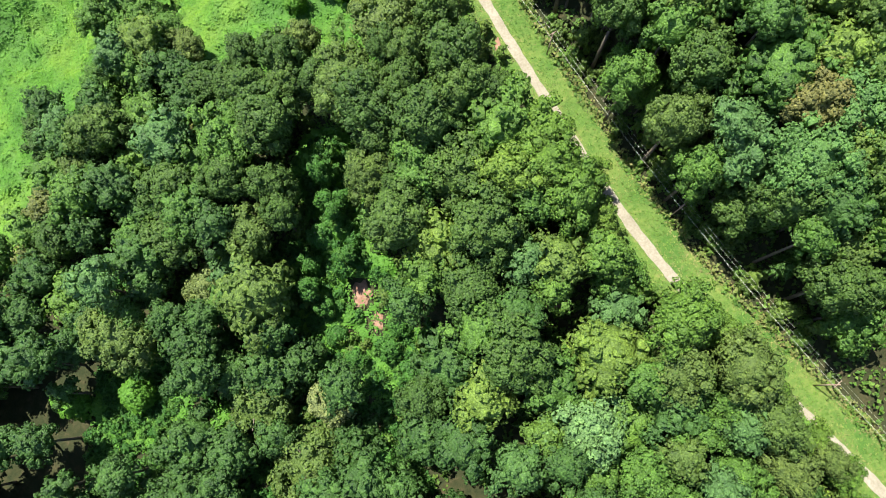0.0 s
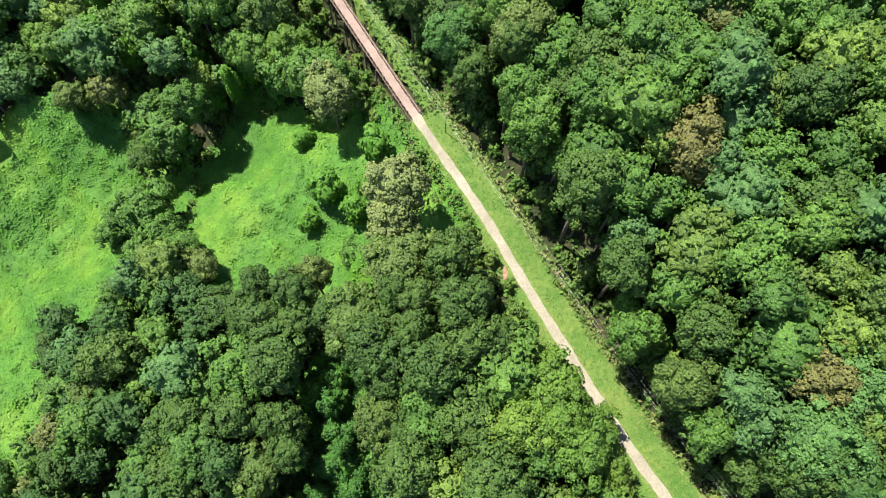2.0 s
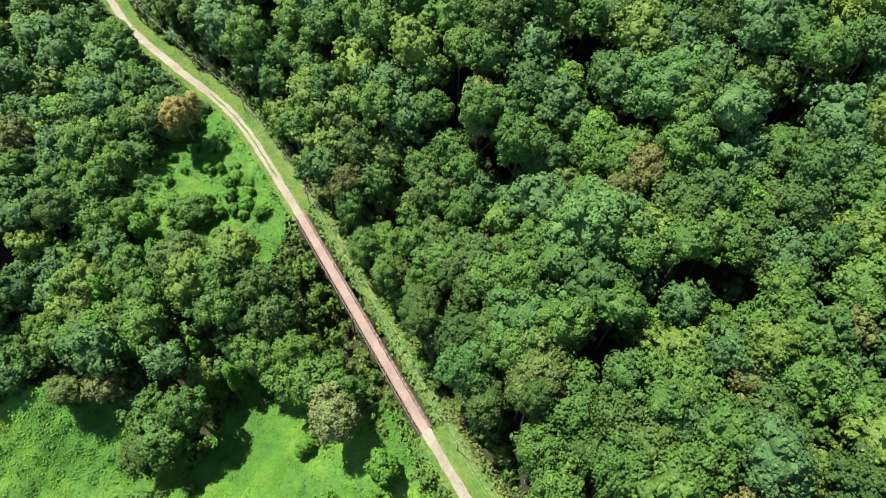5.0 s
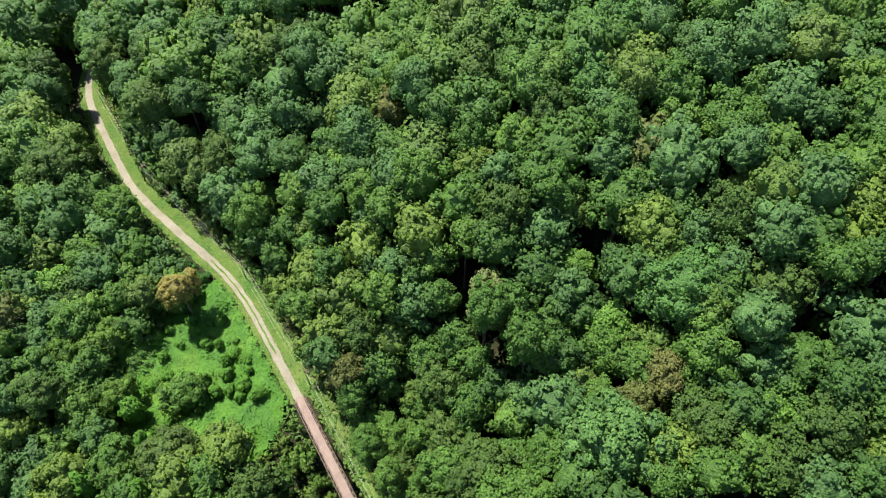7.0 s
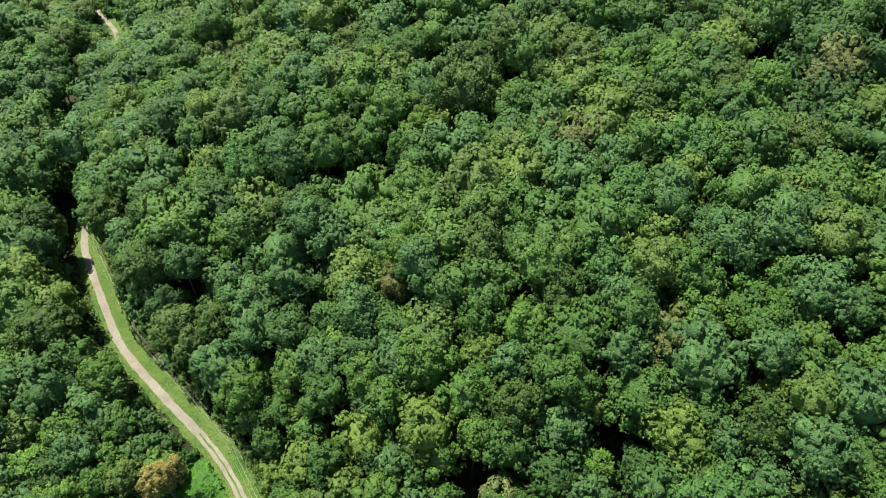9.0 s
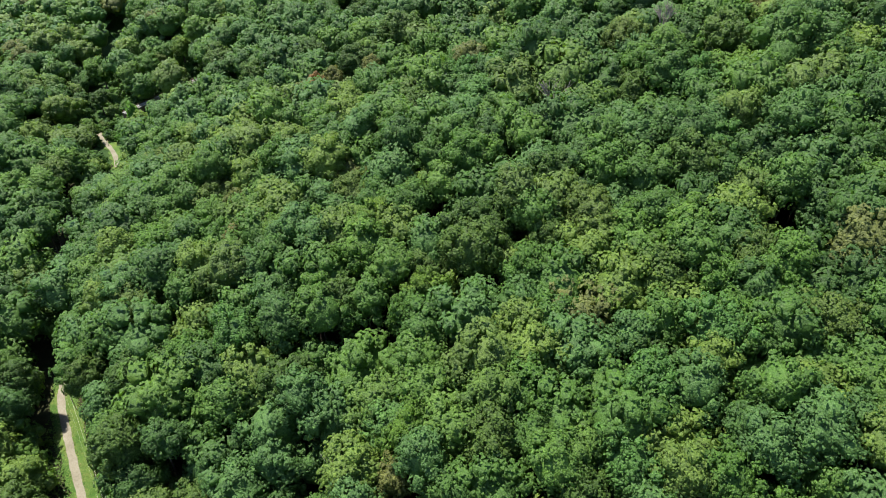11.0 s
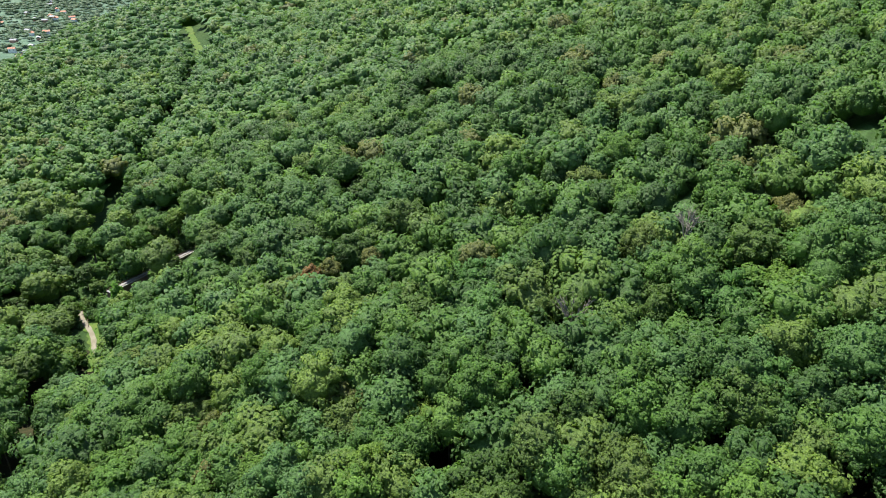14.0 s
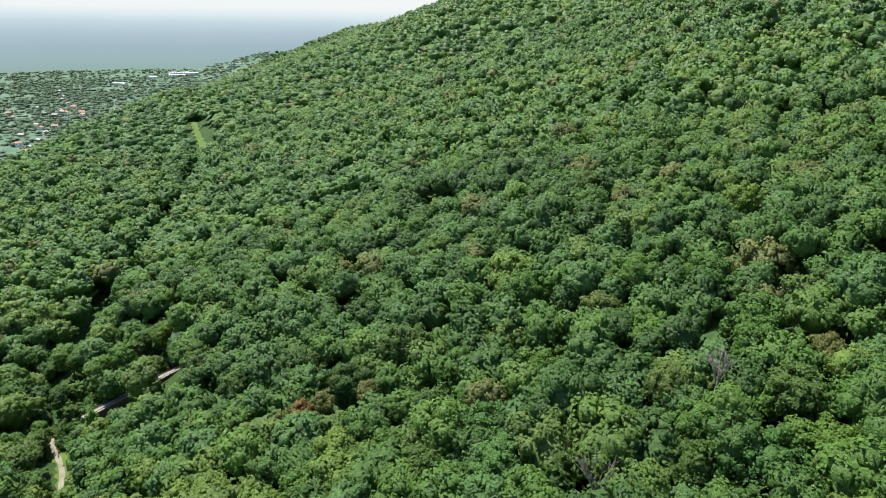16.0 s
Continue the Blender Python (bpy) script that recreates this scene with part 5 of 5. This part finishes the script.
for row in ((29.5, 384, 94, 6.0), (73, 412, 116, 4.0), (-38, 258, 47, 2.6), (-132, 205, 12, 3.2), (-150, 690, 55, 3)):
    bare(*row, int(row[1]))


# ---- far ahead: road, vine column, houses ----
def draped(x, y, z, r, tall, seed, label, mat=VINE):
    ob = thing("vine_column", (x, y, z), label, "vines", "vine columns")
    bm = bmesh.new()
    limb(bm, (0, 0, -1), (0, 0, tall * 0.9), 0.25, 0.12, 7)
    part("trunk", bm, BARK, ob)
    v, f, nn = crown_shape(seed, 16, 420, 0.11, 0, 1.0, 0.6, 0.35)
    v = v * np.array([r, r, tall * 0.56]) + np.array([0, 0, tall * 0.5])
    c = new("foliage", mesh_of("foliage", v, f, [mat], tint=np.full(len(v), 0.55), normals=nn))
    c.parent = ob


g = np.random.default_rng(63)
heaps = []
while len(heaps) < 44:                             # vine-covered shrubs all over the clearing past the bridge
    x, y = float(g.uniform(-100, -58)), float(g.uniform(164, 218))
    if ((x + 77) / 24) ** 2 + ((y - 191) / 27) ** 2 < 1 and along([x], [y])[1][0] < -8 and all(math.hypot(x - q[0], y - q[1]) > 3.6 for q in heaps):
        heaps.append((x, y, float(g.uniform(1.4, 2.6) * (1.35 if len(heaps) < 12 else 1)), float(g.uniform(2.5, 5.5)), 140 + len(heaps)))
ON_BANK = [(-58, 150, 3.6, 19, 101), (-66, 158, 3.2, 21, 102), (-74, 148, 3.8, 18, 103), (-84, 158, 3.4, 22, 104), (-92, 148, 3.6, 17, 105), (-70, 140, 3.4, 16, 106), (-101, 162, 3.8, 19, 107), (-62, 167, 3.0, 18, 108), (-86, 172, 3.2, 18, 109), (-108, 150, 3.6, 16, 110), (-94, 182, 3.4, 15, 111), (-52, 142, 3.2, 14, 112)]
IN_GULLY = [(-19, 113, 4.5, 12.0, 21), (-32, 103, 5.2, 13.2, 22), (-24, 97, 4.2, 10.8, 23), (-37, 97, 3.8, 8.4, 24), (-21, 104, 3.8, 8.4, 25), (-40, 121, 3.8, 8.4, 26), (-63, 141, 3.2, 20.4, 1), (-58.7, 144, 3.0, 24.0, 2), (-100, 150.6, 5.0, 18.0, 3), (-71.6, 0, 5.0, 10.8, 4), (-87, -2, 4.5, 10.8, 5), (-194, 511, 3.8, 17, 6), (-205, 509, 3.2, 6, 41), (-200.5, 513, 3.0, 7, 42), (-209, 515, 2.8, 5, 43), (-203, 517, 3.0, 6, 44), (-198, 500, 2.0, 9, 7), (-31, 53, 4.2, 12.0, 8), (-50, 141, 3.8, 14.4, 9)]
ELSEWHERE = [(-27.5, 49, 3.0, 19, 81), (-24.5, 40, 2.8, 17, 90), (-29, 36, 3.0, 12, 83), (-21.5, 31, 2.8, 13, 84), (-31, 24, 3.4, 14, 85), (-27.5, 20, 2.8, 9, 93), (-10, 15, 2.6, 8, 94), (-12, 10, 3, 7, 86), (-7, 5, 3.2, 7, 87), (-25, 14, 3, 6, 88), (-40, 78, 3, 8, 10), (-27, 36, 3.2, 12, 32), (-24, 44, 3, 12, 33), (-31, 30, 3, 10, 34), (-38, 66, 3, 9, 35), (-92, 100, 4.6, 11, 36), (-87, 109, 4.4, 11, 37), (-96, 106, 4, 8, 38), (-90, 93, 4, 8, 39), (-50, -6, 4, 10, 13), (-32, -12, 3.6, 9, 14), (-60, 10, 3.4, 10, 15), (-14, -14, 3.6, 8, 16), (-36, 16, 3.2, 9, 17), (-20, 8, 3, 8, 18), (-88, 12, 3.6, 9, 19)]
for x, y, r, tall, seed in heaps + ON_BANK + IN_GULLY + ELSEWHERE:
    # vines down in the gully take the leaf colour darkened for shade
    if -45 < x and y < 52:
        draped(x, y, h1(x, y), r, tall, 900 + seed, "shrub draped in kudzu vines, coloured dark for gully shade", VINE_SHADED)
    else:
        draped(x, y, h1(x, y), r, tall, 900 + seed, "shrub wholly draped in bright green kudzu vines")

# low vines and saplings over the floor of the gully, coloured dark for its shade
g = np.random.default_rng(66)
x, y = g.uniform(-84, -2, 3400), g.uniform(-24, 60, 3400)
s, d = along(x, y)
bare_clay = np.min([np.hypot(x + 19.5, y - 23.5), np.hypot(x + 15.5, y - 17), np.hypot(x + 23, y - 13.5)], axis=0)
hollow = np.min([np.hypot(x - a, y - b) / c for a, b, c in GAPS if b < 60], axis=0)
ok = (d < -9) & (is_open(x, y, 2.5) | (hollow < 2.0) | (y < 16)) & (bare_clay > 4.4)
x, y = x[ok], y[ok]
wood("gully_creepers", x, y, height(x, y) + np.where(is_open(x, y), mound(x, y), 0) + g.uniform(0.5, 3.0, len(x)), g.uniform(0.9, 2.0, len(x)), 1.2, SHAPES_LOW, "low vines and saplings on the gully floor, coloured for shade", False, 67, g.uniform(0.0, 0.9, len(x)), VINE_SHADED)

# seedlings on the floor of the openings in the canopy, coloured dark for the shade there
x, y = [np.concatenate(q) for q in zip(*[(a + 1.5 * c * g.uniform(-1, 1, 26), b + 1.5 * c * g.uniform(-1, 1, 26)) for a, b, c in GAPS if b > 60])]
more = g.uniform(-1, 1, (60, 2))
x, y = np.append(x, -87.5 + 8 * more[:, 0]), np.append(y, 231 + 8 * more[:, 1])
far_off = along(x, y)[1]
x, y = x[np.abs(far_off) > 5.5], y[np.abs(far_off) > 5.5]
wood("seedlings", x, y, height(x, y) + g.uniform(0.8, 5, len(x)), g.uniform(1.2, 2.6, len(x)), 1.2, SHAPES_LOW, "green seedlings in the openings, coloured dark for shade", False, 69, g.uniform(0.0, 0.6, len(x)), VINE_SHADED)


# shrubs over the bare slopes round the trail's far end and before the road
g = np.random.default_rng(61)
x, y = g.uniform(-255, -130, 1000), g.uniform(465, 650, 1000)
s, d = along(x, y)
ok = (np.abs(d) > 3.2) & (np.abs(d) < 62 + 95 * (y > 560)) & (d > -10)
side = (x + 186) * 0.855 - (y - 543) * 0.52            # distance from the road's middle line
ok &= (np.abs(side) > 3.2) & (g.uniform(0, 1, len(x)) < 0.5)
x, y, side = x[ok], y[ok], side[ok]
wood("slope_shrubs", x, y, height(x, y) + np.where((side > -5) & (side < 16), 1.2, np.where(side < 0, g.uniform(4, 17, len(x)), g.uniform(2, 5, len(x)))), g.uniform(1.6, 3.2, len(x)), 1.2, SHAPES_LOW, "green shrubs on the slope below the road", False, 62, g.uniform(0.3, 0.8, len(x)))

x, y = g.uniform(-246, -165, 1500), g.uniform(503, 612, 1500)
s, d = along(x, y)
side = (x + 186) * 0.855 - (y - 543) * 0.52
ok = (np.abs(d) > 2.6) & (side < -3.5)
x, y = x[ok], y[ok]
wood("bank_shrubs", x, y, height(x, y) + g.uniform(1.5, 6, len(x)), g.uniform(1.5, 2.8, len(x)), 1.2, SHAPES_LOW, "green shrubs on the bank behind the road", False, 68, g.uniform(0.1, 0.6, len(x)))


def road_piece(a, b, width, label):
    """A short stretch of road on a low wall, with a guard rail each side."""
    a, b = Vector(a), Vector(b)
    ob = thing("hillside_road", a, label, "road", yaw=math.degrees(math.atan2(-(b - a).x, (b - a).y)))
    n = math.hypot((b - a).x, (b - a).y)
    rise = (b - a).z
    for nm, lo, hi, mat in (("roadway", (-width / 2, 0, 0), (width / 2, n, 0.3), TARMAC), ("wall", (-width / 2 + 0.3, 0, -4), (width / 2 - 0.3, n, 0), STEEL)):
        bm = bmesh.new()
        vs = box(bm, lo, hi)
        for v in vs:
            v.co.z += rise * v.co.y / n
        part(nm, bm, mat, ob)
    for x in (-width / 2 + 0.2, width / 2 - 0.2):
        bm = bmesh.new()
        beam(bm, (x, 0, 1.0), (x, n, 1.0 + rise), 0.1, 0.35)
        part("guard_rail", bm, STEEL, ob)
        for k in range(int(n / 3) + 1):
            bm = bmesh.new()
            box(bm, (x - 0.08, k * 3, 0.3 + rise * k * 3 / n), (x + 0.08, k * 3 + 0.15, 1.15 + rise * k * 3 / n))
            part("rail_post", bm, STEEL, ob)


road_piece((-202, 517, 15.0), (-165, 578, 16.4), 3.8, "pale road on a dark retaining wall between trees")


def house(x, y, w, l, tall, yaw, wall_mat, roof_mat, label, gable=True, z=None):
    z = h1(x, y) - 0.3 if z is None else z
    ob = thing("house" if gable else "commercial_building", (x, y, z), label, "house" if gable else "building", "buildings in the valley", yaw)
    bm = bmesh.new()
    box(bm, (-w / 2, -l / 2, -2), (w / 2, l / 2, tall))
    part("wall", bm, wall_mat, ob)
    bm = bmesh.new()
    if gable:
        e, r = 0.5, w * 0.32
        pts = [bm.verts.new(p) for p in ((-w / 2 - e, -l / 2 - e, tall), (w / 2 + e, -l / 2 - e, tall), (0, -l / 2 - e, tall + r), (-w / 2 - e, l / 2 + e, tall), (w / 2 + e, l / 2 + e, tall), (0, l / 2 + e, tall + r))]
        for f in ((0, 1, 2), (5, 4, 3), (0, 2, 5, 3), (1, 4, 5, 2), (0, 3, 4, 1)):
            bm.faces.new([pts[k] for k in f])
    else:
        box(bm, (-w / 2 - 0.4, -l / 2 - 0.4, tall), (w / 2 + 0.4, l / 2 + 0.4, tall + 0.7))
    part("roof", bm, roof_mat, ob)
    for k in range(max(2, int(l / 6))):
        for sx in (-1, 1):
            bm = bmesh.new()
            yk = -l / 2 + (k + 0.5) * l / max(2, int(l / 6))
            box(bm, (sx * (w / 2 + 0.03) - 0.04, yk - 0.7, tall * 0.4), (sx * (w / 2 + 0.03) + 0.04, yk + 0.7, tall * 0.75))
            part("window", bm, PANE, ob)
    return ob



def gate(x, y, width, yaw):
    """A field gate of three rails between two posts."""
    ob = thing("wooden_gate", (x, y, h1(x, y)), "weathered brown wooden gate across the gravel trail", "gate", yaw=yaw)
    for u in (-width / 2, width / 2):
        bm = bmesh.new()
        limb(bm, (u, 0, -0.6), (u, 0, 1.9), 0.17, 0.14, 8)
        part("post", bm, RAIL_WOOD, ob)
    for z in (0.6, 1.05, 1.5):
        bm = bmesh.new()
        box(bm, (-width / 2, -0.05, z - 0.11), (width / 2, 0.05, z + 0.11))
        part("rail", bm, RAIL_WOOD, ob)


gate(-222, 520.5, 5.0, 34)


def rail_fence(a, b, count):
    """Posts with two rails along the trail."""
    a, b = Vector((*a, h1(*a))), Vector((*b, h1(*b)))
    ob = thing("rail_fence", a, "weathered brown two-rail wooden fence beside the trail", "fence", "fences at the trail's end")
    step = (b - a) / (count - 1)
    for k in range(count):
        bm = bmesh.new()
        limb(bm, step * k + Vector((0, 0, -0.6)), step * k + Vector((0, 0, 1.6)), 0.15, 0.13, 6)
        part("post", bm, RAIL_WOOD, ob)
    for z in (0.75, 1.35):
        bm = bmesh.new()
        beam(bm, Vector((0, 0, z)), b - a + Vector((0, 0, z)), 0.10, 0.22)
        part("rail", bm, RAIL_WOOD, ob)


rail_fence((-213.5, 502), (-223.8, 520), 8)
rail_fence((-210.2, 504), (-220.2, 521.5), 8)

# a mown strip under the power line, far ahead
strips("clearing", [ribbon(float(along([-398], [1235])[0][0]), float(along([-540], [1600])[0][0]), -6.5, 6.5, 3.0, 6, 1.2, 3)], TURF, "bright green mown strip cut through the far woods", "clearing")

# ---- the valley ----
g = np.random.default_rng(77)
vx_, vy_ = scatter(-2900, -520, 700, 4200, 22, 78)
vd_ = along(vx_, vy_)[1]
sel = (valley(vx_, vy_, vd_) > 0.45) & in_sight(vx_, vy_, 1, 60) & (g.uniform(0, 1, len(vx_)) < (0.80 + 0.34 * np.sin(vx_ * 0.011) * np.sin(vy_ * 0.007)) * (1 - 0.5 * smooth(2300, 3600, vy_)))
vx_, vy_ = vx_[sel], vy_[sel]
# haze sits in the leaf colour; crowns are flattened to show lit tops
wood("valley_trees", vx_, vy_, height(vx_, vy_) + g.uniform(6, 9, len(vx_)), g.uniform(8, 15, len(vx_)), 0.32, SHAPES_4, "scattered valley trees among houses, paled in colour for haze", False, 79, g.uniform(0, 1, len(vx_)), LEAF_VALLEY_HAZED)
# houses and long white sheds
VALLEY_HOUSES = [(-1140, 2150, 11, 18, 25), (-1095, 2045, 10, 15, 95), (-1040, 2090, 10, 20, 60), (-960, 1770, 9, 16, 30), (-985, 1850, 10, 15, 120), (-905, 1610, 9, 14, 15), (-880, 1560, 9, 16, 80), (-1240, 2210, 10, 17, 50), (-1160, 2260, 10, 15, 110), (-1340, 2520, 11, 18, 20), (-1250, 2090, 10, 16, 75), (-900, 1480, 9, 14, 45), (-850, 1400, 9, 15, 100), (-1420, 2650, 11, 18, 65)]
VALLEY_HOUSES += [(-1085, 2080, 12, 22, 20), (-1110, 2110, 11, 18, 70), (-1062, 2120, 10, 16, 130), (-1130, 2060, 10, 20, 40), (-1010, 1830, 9, 15, 15), (-930, 1690, 9, 16, 60), (-945, 1640, 9, 14, 110), (-1000, 1740, 9, 15, 85), (-1200, 2300, 10, 16, 35), (-1290, 2420, 10, 18, 140), (-1180, 1990, 9, 15, 10), (-1060, 1900, 9, 14, 75)]
for i, (x, y, w, l, yaw) in enumerate(VALLEY_HOUSES):
    house(x, y, w, l, 6.5, yaw, (WHITE, BRICK)[i % 2], (ROOF_RED, ROOF_GREY, ROOF_RED, ROOF_GREY)[i % 4], ("white house with a red gabled roof among valley trees", "brick house with a grey gabled roof among valley trees")[i % 2])
for x, y, w, l, tall, yaw in ((-1350, 2960, 18, 62, 9, 75), (-1330, 3230, 20, 44, 9, 60), (-1260, 3330, 26, 70, 11, 100), (-1225, 3420, 22, 60, 14, 120), (-1300, 3480, 16, 110, 8, 128), (-1330, 3560, 12, 80, 7, 85), (-1060, 3560, 14, 60, 7, 90)):
    house(x, y, w, l, tall, yaw, WHITE, WHITE, "long white flat-roofed commercial building in the valley", False)

# ---- the hazy distance: a glowing sheet with painted haze ----
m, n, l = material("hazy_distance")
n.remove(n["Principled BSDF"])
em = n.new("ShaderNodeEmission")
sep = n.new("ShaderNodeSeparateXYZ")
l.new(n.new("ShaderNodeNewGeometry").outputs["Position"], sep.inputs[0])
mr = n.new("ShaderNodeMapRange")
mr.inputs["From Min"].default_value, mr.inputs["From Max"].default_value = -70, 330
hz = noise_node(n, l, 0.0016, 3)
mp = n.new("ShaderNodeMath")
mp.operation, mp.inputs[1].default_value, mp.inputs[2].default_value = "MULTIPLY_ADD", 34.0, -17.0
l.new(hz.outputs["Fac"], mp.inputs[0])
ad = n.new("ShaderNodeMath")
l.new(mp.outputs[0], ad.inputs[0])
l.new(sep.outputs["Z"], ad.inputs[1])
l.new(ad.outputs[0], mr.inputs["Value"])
# haze and pale sky are painted as glowing colour that changes with height
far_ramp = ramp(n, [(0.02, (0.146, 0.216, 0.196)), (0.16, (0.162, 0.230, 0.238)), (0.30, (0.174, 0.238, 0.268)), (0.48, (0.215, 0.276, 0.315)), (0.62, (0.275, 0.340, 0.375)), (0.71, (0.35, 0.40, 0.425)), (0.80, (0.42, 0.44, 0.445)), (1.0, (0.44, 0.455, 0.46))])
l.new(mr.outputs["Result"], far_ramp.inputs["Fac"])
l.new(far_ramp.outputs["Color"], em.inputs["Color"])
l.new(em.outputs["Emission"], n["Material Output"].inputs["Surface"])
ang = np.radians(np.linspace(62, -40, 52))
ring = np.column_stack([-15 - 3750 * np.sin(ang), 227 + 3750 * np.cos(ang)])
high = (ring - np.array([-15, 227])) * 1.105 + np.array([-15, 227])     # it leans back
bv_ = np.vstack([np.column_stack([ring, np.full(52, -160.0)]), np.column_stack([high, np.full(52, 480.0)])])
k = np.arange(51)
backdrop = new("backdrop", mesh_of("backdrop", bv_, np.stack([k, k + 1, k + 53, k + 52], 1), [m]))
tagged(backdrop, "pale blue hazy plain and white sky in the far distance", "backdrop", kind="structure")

# the last two stand for unidentified pale spots, raised to fit the camera's view
for x, y, z, w, l_, yaw in ((276, 852, None, 7, 10, 40), (-110, 589, 46, 5, 8, 30), (-84, 613, 57.5, 4, 7, 70)):
    house(x, y, w, l_, 4.5, yaw, WHITE, ROOF_GREY, "pale house with a grey roof half hidden on the wooded slope", True, z)
